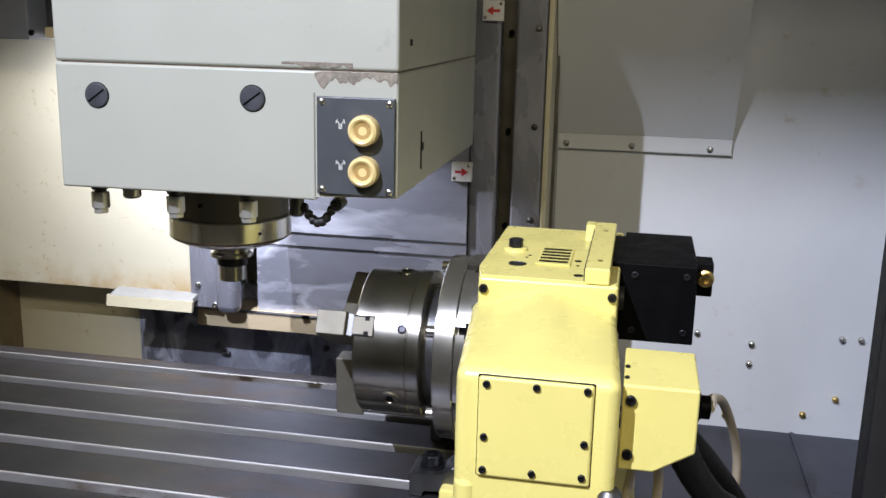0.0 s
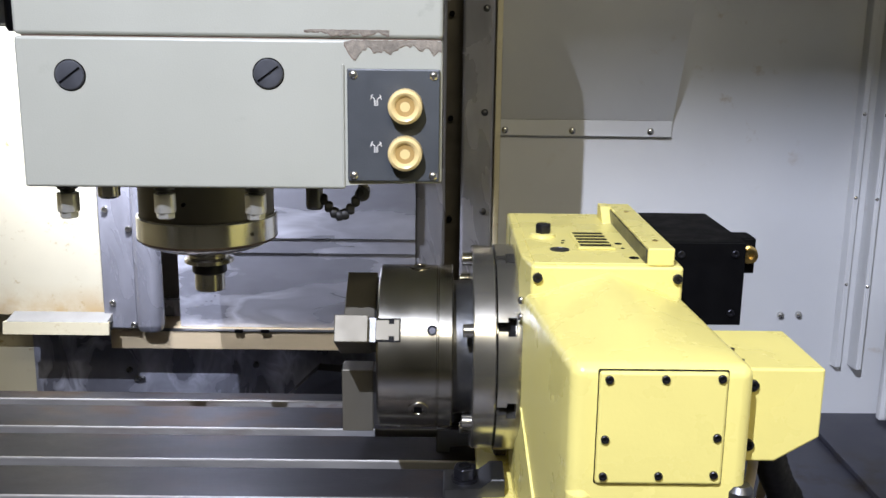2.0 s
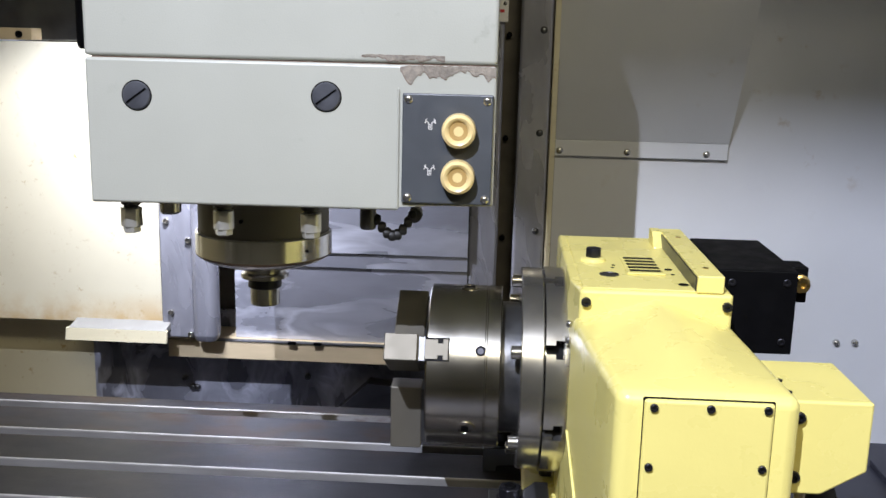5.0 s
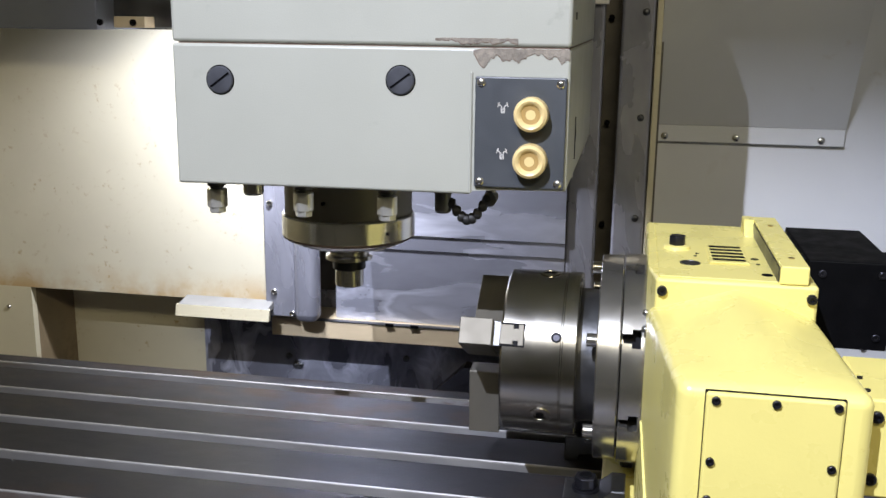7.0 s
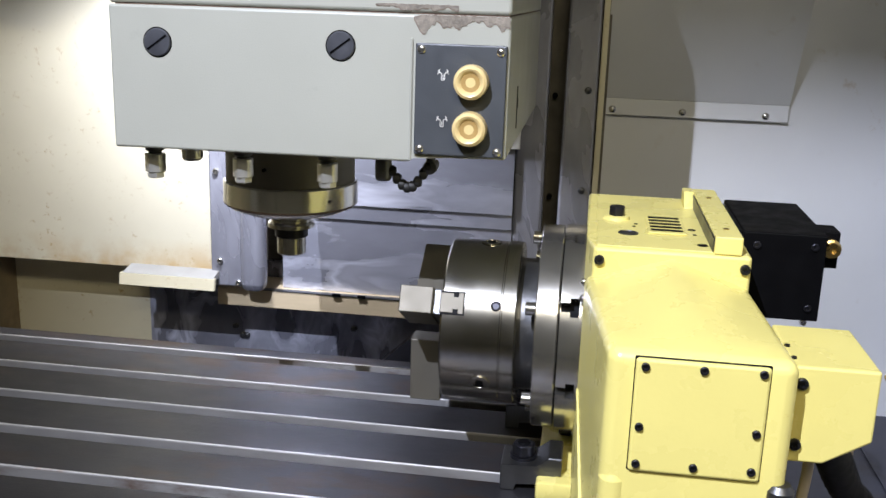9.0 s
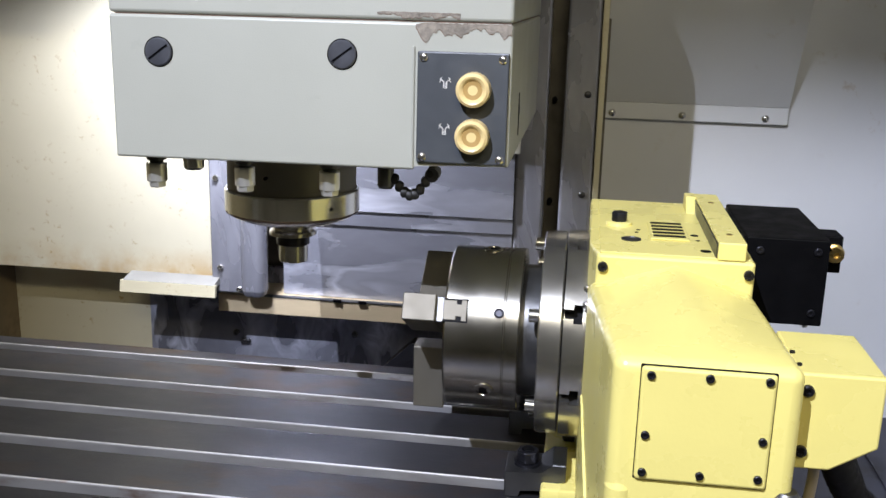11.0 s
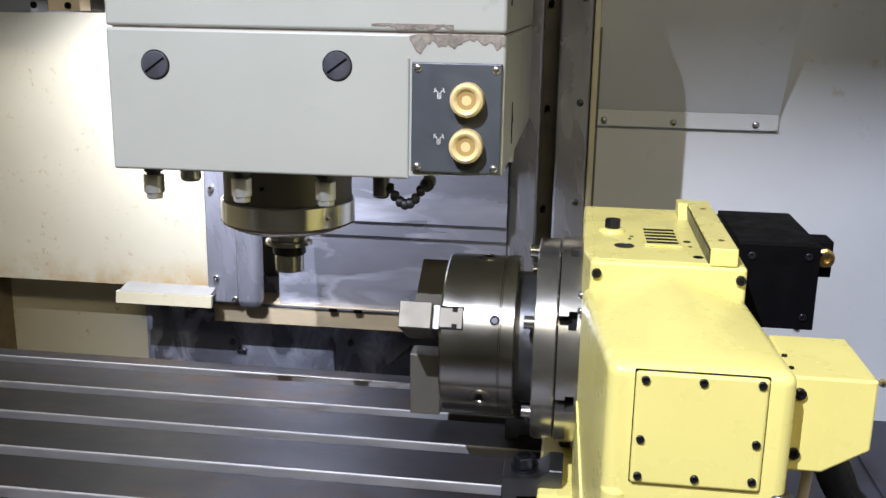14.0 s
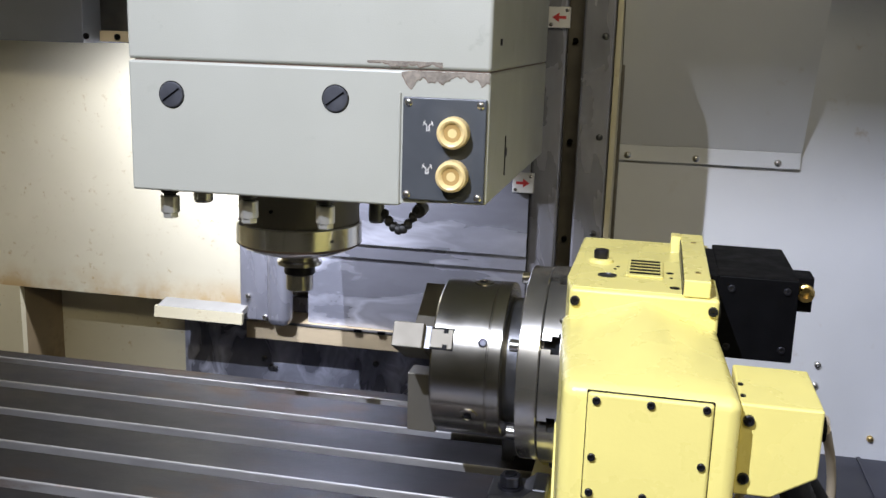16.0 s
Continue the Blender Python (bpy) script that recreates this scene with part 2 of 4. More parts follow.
def solid(verts, faces, bevel=0.0, seg=2):
    bm = bmesh.new()
    vs = [bm.verts.new(v) for v in verts]
    for f in faces:
        bm.faces.new([vs[k] for k in f])
    if bevel:
        bmesh.ops.bevel(bm, geom=list(bm.edges), offset=bevel, segments=seg, affect="EDGES", profile=0.5)
    return bm


def tube(points, radius, seg=12, bm=None, ribs=0.0):
    """A round hose along a smooth line through the points."""
    bm = bm or bmesh.new()
    pts = [Vector(p) for p in points]
    fine = []
    for k in range(len(pts) - 1):
        p0, p1, p2, p3 = pts[max(k - 1, 0)], pts[k], pts[k + 1], pts[min(k + 2, len(pts) - 1)]
        for s in range(10):
            u = s / 10
            fine.append(0.5 * ((2 * p1) + (p2 - p0) * u + (2 * p0 - 5 * p1 + 4 * p2 - p3) * u * u + (3 * p1 - p0 - 3 * p2 + p3) * u ** 3))
    fine.append(pts[-1])
    rings = []
    for k, p in enumerate(fine):
        d = (fine[min(k + 1, len(fine) - 1)] - fine[max(k - 1, 0)]).normalized()
        q = d.to_track_quat("Z", "Y").to_matrix()
        r = radius * (1 + (ribs if k % 2 else 0))
        rings.append([bm.verts.new(p + q @ Vector((r * math.cos(2 * math.pi * a / seg), r * math.sin(2 * math.pi * a / seg), 0))) for a in range(seg)])
    for a, b in zip(rings, rings[1:]):
        for k in range(seg):
            bm.faces.new((a[k], a[(k + 1) % seg], b[(k + 1) % seg], b[k]))
    bm.faces.new(rings[0]), bm.faces.new(rings[-1])
    return bm


def structure(name, bm, material, label, category):
    return tagged(part(name, bm, material), label, category, kind="structure")

def add(name, bm, material, parent, label=""):
    """A part built at its true place in the world, under a thing at its base."""
    base = parent
    off = Vector()
    while base is not None:
        off += base.location
        base = base.parent
    bmesh.ops.translate(bm, vec=-off, verts=bm.verts)
    return part(name, bm, material, parent, label)


def hexagon(r):
    return [(r * math.cos(math.pi * k / 3 + 0.3), r * math.sin(math.pi * k / 3 + 0.3)) for k in range(6)]


def cap_screw(parent, place, axis, r=0.0035, h=0.003, name="screw", material=None):
    """A socket-head screw whose head stands off the surface along the axis, with a sunk hexagon."""
    bm = turned([(r, 0), (r, h * 0.8), (r * 0.85, h), (r * 0.5, h), (r * 0.45, h * 0.35), (0, h * 0.35)], axis, 14, place)
    return add(name, bm, material or BLUESTEEL, parent)


def domed_screw(parent, place, axis, r=0.005, h=0.003, name="screw", material=None):
    bm = turned([(r, 0), (r * 0.98, h * 0.35), (r * 0.7, h * 0.8), (r * 0.3, h), (0, h)], axis, 14, place)
    return add(name, bm, material or STEEL, parent)


# ---- the shop round the machine ----
structure("shop_floor", box(-3.2, 3.2, -3.2, 0.34, -1.02, -0.95), CONCRETE, "grey concrete shop floor", "floor")
structure("shop_wall_back", box(-3.2, 3.2, -3.3, -3.2, -0.95, 2.2), SHOP, "grey painted shop wall", "wall")
structure("shop_wall_left", box(-3.3, -3.2, -3.2, 0.34, -0.95, 2.2), SHOP, "grey painted shop wall", "wall")
structure("shop_wall_right", box(3.2, 3.3, -3.2, 0.34, -0.95, 2.2), SHOP, "grey painted shop wall", "wall")
structure("shop_ceiling", box(-3.2, 3.2, -3.2, 1.7, 2.2, 2.28), SHOP, "grey shop ceiling", "ceiling")

# ---- the enclosure ----
structure("wall_back_right", box(-0.088, 0.56, 1.587, 1.60, -0.20, 1.0), WALL, "pale grey painted sheet-metal back wall with faint rusty stains", "wall")
structure("wall_right", box(0.56, 0.575, 0.36, 1.60, -0.20, 1.0), WALL, "pale grey painted sheet-metal side wall", "wall")
structure("wall_left", box(-1.215, -1.20, 0.36, 1.60, -0.20, 1.0), CREAM, "cream painted sheet-metal side wall", "wall")
structure("ceiling", box(-1.215, 0.575, 0.75, 1.60, 1.0, 1.012), WALL, "pale grey painted sheet-metal roof of the machine", "ceiling")
structure("floor", box(-1.215, 0.575, 0.36, 1.60, -0.20, -0.175), PAN, "oily blue-grey steel way cover forming the machine floor", "floor")
structure("wall_back_left", box(-1.20, -0.648, 1.40, 1.412, 0.038, 0.437), CREAMRUST, "cream painted back panel with rusty stains along its lower edge", "wall")
structure("wall_recess_top", box(-1.05, -0.648, 1.412, 1.494, 0.034, 0.044), CREAM, "cream underside over the recess", "wall")
structure("wall_pillar_left", box(-1.20, -1.04, 1.40, 1.412, -0.175, 0.038), CREAM, "cream painted panel beside the recess", "wall")
# this side faces away from the lamp; its shade is in the paint colour
structure("wall_recess_side", prism([(-1.05, 1.412), (-1.04, 1.412), (-1.026, 1.494), (-1.036, 1.494)], "z", -0.175, 0.034), SHADED_STAIN, "brown-stained painted side of the recess, darkened for its shade", "wall")
structure("wall_recess_back", box(-1.036, -0.794, 1.494, 1.506, -0.175, 0.034), CREAM, "cream painted panel at the back of the recess", "wall")
structure("wall_splash_plate", box(-0.794, -0.05, 1.494, 1.506, -0.175, 0.034), SPLASH, "dark swirl-polished steel splash plate", "wall")
structure("wall_centre_plate", box(-0.552, -0.209, 1.440, 1.446, 0.010, 0.1215), SWIRL, "swirl-polished stainless cover plate", "wall")
structure("wall_centre_strip", box(-0.552, -0.209, 1.437, 1.4435, 0.123, 0.144), SWIRL, "lapped stainless seam strip", "wall")
structure("wall_centre_plate_top", box(-0.552, -0.209, 1.434, 1.440, 0.1455, 1.0), SWIRL, "swirl-polished stainless cover plate above the seam", "wall")
structure("wall_column_back", box(-0.66, -0.086, 1.510, 1.522, 0.0, 1.0), GAP, "dark brown sheet behind the guide strips", "wall")
structure("wall_front_left", box(-1.215, -0.95, 0.345, 0.36, -0.95, 1.012), WALL, "pale grey painted front panel of the machine", "wall")
structure("wall_front_right", box(0.42, 0.575, 0.345, 0.36, -0.95, 1.012), WALL, "pale grey painted front panel of the machine", "wall")
structure("wall_front_base", box(-0.95, 0.42, 0.345, 0.36, -0.95, -0.20), WALL, "pale grey painted front panel under the door opening", "wall")
# header out of view, set to keep lamp light off the upper wall
structure("wall_front_top", box(-1.20, 0.56, 0.75, 0.765, 0.905, 1.0), WALL, "pale grey painted header, unseen, placed to cut off lamp light", "wall")
structure("trim_floor_seam", box(0.316, 0.322, 1.20, 1.585, -0.1755, -0.172), PAN, "lapped seam of the way cover", "trim")
structure("trim_floor_step", box(0.42, 0.56, 1.0, 1.50, -0.1755, -0.166, 0.001), PAN, "stepped sheet of the way cover", "trim")

post = thing("door_post", 0.33, 0.91, -0.175, "cream painted door post with a black rubber gasket", "door post")
add("post", box(0.286, 0.42, 0.89, 0.93, -0.175, 1.0, 0.002), CREAM, post)
add("gasket", box(0.264, 0.286, 0.887, 0.925, -0.175, 1.0, 0.003), RUBBER, post, "black rubber gasket")

for x0, x1, yy in ((0.468, 0.484, 1.572), (0.497, 0.512, 1.560)):
    fl = thing("corner_flange", (x0 + x1) / 2, yy, -0.09, "pale grey folded sheet-metal flange in the corner", "flange", "corner flanges")
    add("fold", prism([(x0, 1.587), (x0 + 0.004, yy), (x1 - 0.003, yy), (x1, 1.587)], "z", -0.09, 0.99, 0.001, 1), WALL, fl)
    for z in (0.05, 0.19, 0.32):
        domed_screw(fl, ((x0 + x1) / 2, yy, z), "-y", 0.003, 0.0015)
hatch = thing("side_hatch", 0.55, 1.50, -0.175, "pale grey hatch with a raised frame low on the side wall", "hatch")
add("leaf", box(0.548, 0.56, 1.20, 1.56, -0.165, 0.02, 0.002), WALL, hatch)
add("frame", box(0.540, 0.56, 1.545, 1.558, -0.17, 0.035, 0.002), WALL, hatch)
add("frame", box(0.540, 0.56, 1.20, 1.558, 0.022, 0.035, 0.002), WALL, hatch)
add("pull", box(0.535, 0.549, 1.44, 1.475, -0.03, -0.022, 0.002), DARKSTEEL, hatch, "dark pull handle")

# rivets and screws on the right back wall
RIVETS = [(0.155, -0.014), (0.242, -0.026), (0.241, -0.060), (0.211, -0.154), (0.333, -0.140), (0.380, -0.006), (0.409, -0.005), (0.381, -0.109)]
for x, z in RIVETS:
    bm = turned([(0.0055, 0), (0.0055, 0.003), (0.0045, 0.006), (0.002, 0.0075), (0, 0.0075)], "-y", 14, (x, 1.587, z))
    tagged(part("wall_bolt", bm, BRASS if z < -0.1 else STEEL), "small dull steel bolt head in the back wall", "bolt", "bolts in the back wall")

# ---- duct cover ----
duct = thing("duct_cover", 0.047, 1.58, 0.281, "pale grey sheet-metal duct cover sloping out of the back wall", "cover")
add("skin", solid([(-0.089, 1.578, 0.306), (0.183, 1.578, 0.306), (0.183, 1.305, 0.80), (-0.089, 1.305, 0.80), (-0.089, 1.586, 0.306), (0.183, 1.586, 0.306), (0.183, 1.586, 0.80), (-0.089, 1.586, 0.80)],
                  [(0, 1, 2, 3), (4, 5, 6, 7), (0, 1, 5, 4), (1, 2, 6, 5), (2, 3, 7, 6), (3, 0, 4, 7)]), WALL, duct)
add("flange", box(-0.089, 0.183, 1.578, 1.586, 0.2805, 0.3055, 0.0012), WALL, duct, "flat lower flange with screws")
for x in (-0.075, 0.029, 0.150):
    domed_screw(duct, (x, 1.578, 0.289), "-y", 0.0055, 0.0035)

# ---- guide strips on the column ----
def guide(name, x0, x1, y, z0, label, round_=0.004):
    t = thing(name, (x0 + x1) / 2, y, z0, label, "guide strip", "guide strips")
    add("strip", box(x0, x1, y, y + 0.03, z0, 1.0, round_, 3), BRUSH, t)
    return t


g = guide("guide_strip", -0.2085, -0.167, 1.440, 0.0, "brushed stainless guide strip of the column")
g = guide("guide_strip", -0.145, -0.1, 1.444, 0.0, "brushed stainless guide strip with dark screws")
for z in (0.186, 0.327, 0.469, 0.6):
    domed_screw(g, (-0.113, 1.444, z), "-y", 0.005, 0.003, material=DARKSTEEL)
for z in (0.163, 0.313, 0.462):
    tagged(part("gap_screw", turned([(0.004, 0), (0.004, 0.01), (0.002, 0.012), (0, 0.012)], "-y", 12, (-0.160, 1.510, z)), BLACK), "black screw in the gap between the guide strips", "screw", "gap screws")
tagged(part("edge_strip", box(-0.0985, -0.0905, 1.4415, 1.587, 0.0, 1.0, 0.001), CREAM), "narrow cream edge strip beside the guide", "edge strip")
g = guide("guide_strip", -0.648, -0.602, 1.396, 0.020, "brushed stainless guide strip with steel screws", 0.002)
for x, z in ((-0.637, 0.192), (-0.634, 0.058), (-0.606, 0.026), (-0.606, 0.165), (-0.637, 0.33)):
    cap_screw(g, (x, 1.396, z), "-y", 0.0045, 0.004, material=STEEL)
g = guide("guide_strip", -0.6005, -0.564, 1.382, 0.016, "bright rounded stainless guide rail", 0.011)

bar = thing("cross_bar", -0.4, 1.43, -0.019, "stained beige bar running along the splash plate", "bar")
add("bar", box(-0.649, -0.10, 1.42, 1.494, -0.018, 0.0092, 0.001), BEIGE, bar)
add("top_edge", box(-0.60, -0.10, 1.4192, 1.43, 0.0092, 0.0104), DARKSTEEL, bar, "thin dark strip on the bar")
for x in (-0.463, -0.425, -0.31):
    add("clip", box(x - 0.006, x + 0.006, 1.417, 1.4195, 0.0085, 0.013), BLACK, bar)
lip = thing("drip_lip", -0.71, 1.385, 0.02, "off-white drip lip under the cream back panel", "lip")
add("slope", prism([(1.40, 0.043), (1.40, 0.032), (1.370, 0.031), (1.370, 0.037)], "x", -0.776, -0.636), LIPGREY, lip, "sloping top, greyed for its shade")
add("apron", prism([(1.369, 0.0365), (1.3755, 0.0365), (1.372, 0.0195), (1.366, 0.0195)], "x", -0.780, -0.633), CREAM, lip)
flap = tagged(part("chip_flap", solid([(-0.40, 1.44, -0.10), (-0.352, 1.43, -0.052), (-0.30, 1.44, -0.060), (-0.27, 1.45, -0.10), (-0.40, 1.46, -0.10), (-0.352, 1.46, -0.052), (-0.30, 1.47, -0.060), (-0.27, 1.48, -0.10)],
              [(0, 1, 2, 3), (4, 5, 6, 7), (0, 1, 5, 4), (1, 2, 6, 5), (2, 3, 7, 6), (3, 0, 4, 7)]), DARKSTEEL), "dark oily chip flap behind the table", "flap")
for x, z in ((-0.649, -0.078), (-0.637, -0.092), (-0.630, -0.092), (-0.454, -0.067), (-0.321, -0.069)):
    tagged(part("plate_bolt", turned([(0.005, 0), (0.005, 0.004), (0.003, 0.005), (0.002, 0.003), (0, 0.003)], "-y", 12, (x, 1.494, z)), DARKSTEEL), "small dark bolt in the splash plate", "bolt", "splash plate bolts")
tagged(part("wall_rivet", turned([(0.004, 0), (0.003, 0.002), (0, 0.0025)], "-y", 12, (-1.082, 1.40, 0.003)), STEEL), "small steel rivet in the cream panel", "rivet")


def arrow_sign(x, z, flip):
    y = 1.4265 if not flip else 1.4325
    t = thing("arrow_sign", x, y, z - 0.014, "small white plate with a printed red arrow", "sign", "arrow signs")
    add("plate", box(x - 0.0155, x + 0.0155, y - 0.001, y + 0.008, z - 0.0145, z + 0.0145, 0.001), WHITE, t)
    d = -1 if flip else 1
    pts = [(-0.010, -0.002), (0.0, -0.002), (0.0, -0.0065), (0.010, 0.0), (0.0, 0.0065), (0.0, 0.002), (-0.010, 0.002)]
    add("arrow", prism([(x + d * p, z + q) for p, q in pts], "y", y - 0.0016, y - 0.0009), RED, t, "red arrow")
    for sx, sz in ((-0.011, -0.010), (0.011, 0.010)):
        domed_screw(t, (x + sx, y - 0.001, z + sz), "-y", 0.0028, 0.0015)


arrow_sign(-0.2175, 0.257, False)
arrow_sign(-0.1785, 0.493, True)

# ---- upper left: tool changer housing and column lamp ----
changer = thing("tool_changer_housing", -1.0, 1.35, 0.437, "blue-grey painted tool changer housing above the cream panel", "housing")
add("housing", box(-1.20, -0.838, 1.30, 1.50, 0.437, 1.0, 0.002), GREYBOX, changer)
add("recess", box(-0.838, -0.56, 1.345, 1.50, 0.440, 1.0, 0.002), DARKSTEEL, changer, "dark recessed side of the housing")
block = add("block", box(-0.822, -0.777, 1.315, 1.345, 0.440, 0.455, 0.001), BEIGE, changer, "tan block with two dark screws")
for x in (-0.833, -0.793):
    cap_screw(changer, (x, 1.3145 if x > -0.83 else 1.30, 0.447), "-y", 0.0045, 0.003, material=BLACK)
clamp_lamp = thing("column_lamp", -0.655, 1.21, 0.43, "black tubular machine lamp beside the column", "lamp")
add("tube", turned([(0.0, 0.433), (0.008, 0.433), (0.0105, 0.437), (0.011, 0.445), (0.011, 0.62)], "z", 24, (-0.656, 1.20, 0)), BLACK, clamp_lamp)
add("arm", tube([(-0.656, 1.20, 0.60), (-0.656, 1.23, 0.66), (-0.65, 1.30, 0.70), (-0.65, 1.41, 0.70)], 0.008), BLACK, clamp_lamp)
add("reflector", turned([(0.010, 0.024), (0.042, 0.004), (0.044, 0.004), (0.012, 0.027)], "z", 32, COLUMN_LAMP), STEEL, clamp_lamp, "silver reflector")
add("bracket", tube([(-0.650, 1.198, 0.475), (-0.62, 1.22, 0.48), (-0.585, 1.26, 0.475), (-0.575, 1.275, 0.453)], 0.004), STEEL, clamp_lamp)

# ---- work lamp on its stand, and the unseen fitting of the fill light ----
aim = (Vector(AIM) - Vector(LAMP)).normalized()
back = Vector(LAMP) - aim * 0.05
work = thing("work_lamp", LAMP[0], LAMP[1] - 0.12, -0.95, "black floodlight with a visor on a tall floor stand", "lamp")
bm = turned([(0.012, -0.03), (0.022, -0.02), (0.034, 0.035), (0.036, 0.035), (0.024, -0.022), (0.013, -0.032)], "z", 32)
bmesh.ops.transform(bm, matrix=Matrix.Translation(back) @ aim.to_track_quat("Z", "Y").to_matrix().to_4x4(), verts=bm.verts)
add("shade", bm, BLACK, work)
# unseen plate added ahead of the bulb so the beam fades up the wall
add("visor", solid(
    [(LAMP[0] + x, LAMP[1] + y, LAMP[2] + h + up) for up in (0.0, 0.003) for x, y, h in ((-0.30, 0.12, -0.0806), (0.30, 0.12, -0.0806), (0.10, -0.04, 0.05), (-0.10, -0.04, 0.05))],
    [(0, 1, 2, 3), (4, 5, 6, 7), (0, 1, 5, 4), (1, 2, 6, 5), (2, 3, 7, 6), (3, 0, 4, 7)]), BLACK, work, "black visor added to fade the top of the beam")
add("arm", tube([tuple(back - aim * 0.03), (LAMP[0], LAMP[1] - 0.11, LAMP[2] + 0.03), (LAMP[0], LAMP[1] - 0.12, LAMP[2] - 0.1)], 0.008), BLACK, work)
add("stand", turned([(0.20, -0.95), (0.20, -0.93), (0.014, -0.92), (0.014, LAMP[2] - 0.06)], "z", 24, (LAMP[0], LAMP[1] - 0.12, 0)), BLACK, work)
panel_lamp = thing("fill_fitting", FILL_LAMP[0], FILL_LAMP[1], 1.9, "long white unseen fitting hung from the ceiling, added for the fill light", "light")
add("fitting", box(FILL_LAMP[0] - 0.65, FILL_LAMP[0] + 0.65, FILL_LAMP[1] - 0.26, FILL_LAMP[1] - 0.16, 1.98, 2.12, 0.004), WHITE, panel_lamp)
for x in (-0.5, 0.5):
    add("hanger", turned([(0.006, 2.11), (0.006, 2.2)], "z", 10, (FILL_LAMP[0] + x, FILL_LAMP[1] - 0.2, 0)), STEEL, panel_lamp)

# ---- machine table ----
table = thing("machine_table", -0.5, 0.97, -0.085, "dark worn iron milling table with five T-slots and rust stains", "machine table")
SLOTS = (0.848, 0.931, 1.015, 1.096, 1.178)
WIDE = 0.018
lands = [0.77] + [v for y in SLOTS for v in (y - WIDE, y)] + [1.206]
for k in range(0, len(lands), 2):
    y0, y1 = lands[k], lands[k + 1]
    back_edge = 0.002 if k == len(lands) - 2 else 0.0
    add("land", prism([(y0 + 0.0012, 0.0), (y1 - 0.0008 - back_edge, 0.0), (y1 - back_edge * 0.2, -0.0012), (y1, -0.035), (y0, -0.035), (y0, -0.0016)], "x", -1.15, 0.06), TABLE, table)
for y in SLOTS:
    # the edge of each slot and the wall beneath it, their light painted in pale colour
    add("slot_edge", prism([(y - 0.0004, -0.0016), (y - 0.0004, -0.0004), (y + 0.0005, 0.0004), (y + 0.0015, 0.0004), (y + 0.0015, -0.0016)], "x", -1.149, 0.059), RIM, table, "worn edge of a T-slot, painted pale as if lit")
    add("slot_wall", box(-1.149, 0.059, y - 0.0006, y + 0.002, -0.0135, -0.0017), EDGE, table, "scuffed wall of a T-slot, lightened as if lit")
add("bed", box(-1.15, 0.06, 0.772, 1.204, -0.085, -0.033), DARKSTEEL, table)
tagged(part("saddle", box(-0.85, -0.1, 0.80, 1.18, -0.176, -0.085, 0.004), DARKSTEEL), "dark iron saddle under the milling table", "saddle")

# ---- milling head ----
head = thing("milling_head", -0.343, 1.06, 0.314, "grey-green painted milling head with chipped paint along its seam", "milling head")
add("lower_cover", prism([(-0.5145, 0.313), (-0.2535, 0.314), (-0.2525, 0.3195), (-0.1745, 0.3195), (-0.1745, 0.4338), (-0.5145, 0.4338)], "y", 0.857, 1.266, 0.0022, 3), HEADP, head)
add("upper_cover", box(-0.5145, -0.1745, 0.857, 1.266, 0.4350, 0.80, 0.003, 3), HEADP, head)
add("seam_gasket", box(-0.509, -0.1765, 0.8595, 1.264, 0.430, 0.440), FILLEDGE, head, "dark oily seam between the covers")
add("carriage", box(-0.45, -0.34, 1.266, 1.433, 0.362, 0.80, 0.004), DARKSTEEL, head, "dark slide carrying the head on the column")
for x, z in ((-0.4715, 0.4035), (-0.3135, 0.4065)):
    bm = turned([(0.0118, -0.002), (0.0118, 0.0008), (0.0108, 0.0018), (0.006, 0.0021), (0, 0.0021)], "-y", 40, (x, 0.857, z))
    plug = add("slotted_plug", bm, PLUG, head, "dull steel slotted plug")
    add("socket_rim", turned([(0.0119, -0.001), (0.0127, -0.001), (0.0127, 0.0003), (0.0119, 0.0003)], "-y", 40, (x, 0.857, z)), BLACK, plug, "dark gap round the plug")
    bm = box(-0.0102, 0.0102, -0.0025, -0.0019, -0.0008, 0.0008)
    bmesh.ops.transform(bm, matrix=Matrix.Translation((x, 0.857, z)) @ Matrix.Rotation(radians(-36), 4, "Y"), verts=bm.verts)
    add("slot", bm, BLACK, plug)


def chipped(x0, x1, z_top, depth, seed, y, grow=0.0):
    """An irregular bare patch: a nearly straight upper edge, a ragged lower one with drips, and a rounded end."""
    n = 60
    low, top = [], []
    for k in range(n + 1):
        u = k / n
        rag = 0.62 + 0.5 * noise.noise(Vector((u * 5, seed * 3.1, 0))) + 0.38 * noise.noise(Vector((u * 17, seed * 1.7, 4))) + 0.16 * noise.noise(Vector((u * 45, seed, 9)))
        env = min(1.0, 0.3 + 6 * u)
        x = x0 - grow + (x1 - x0 + grow) * u
        low.append((x, z_top - depth * max(0.15, env * rag) - grow))
        top.append((x, z_top - depth * 0.08 * max(0.0, 1 - 10 * u) + grow * 0.5 + 0.0006 * noise.noise(Vector((u * 20, seed, 2)))))
    return prism(low + top[::-1], "y", y, 0.8575)


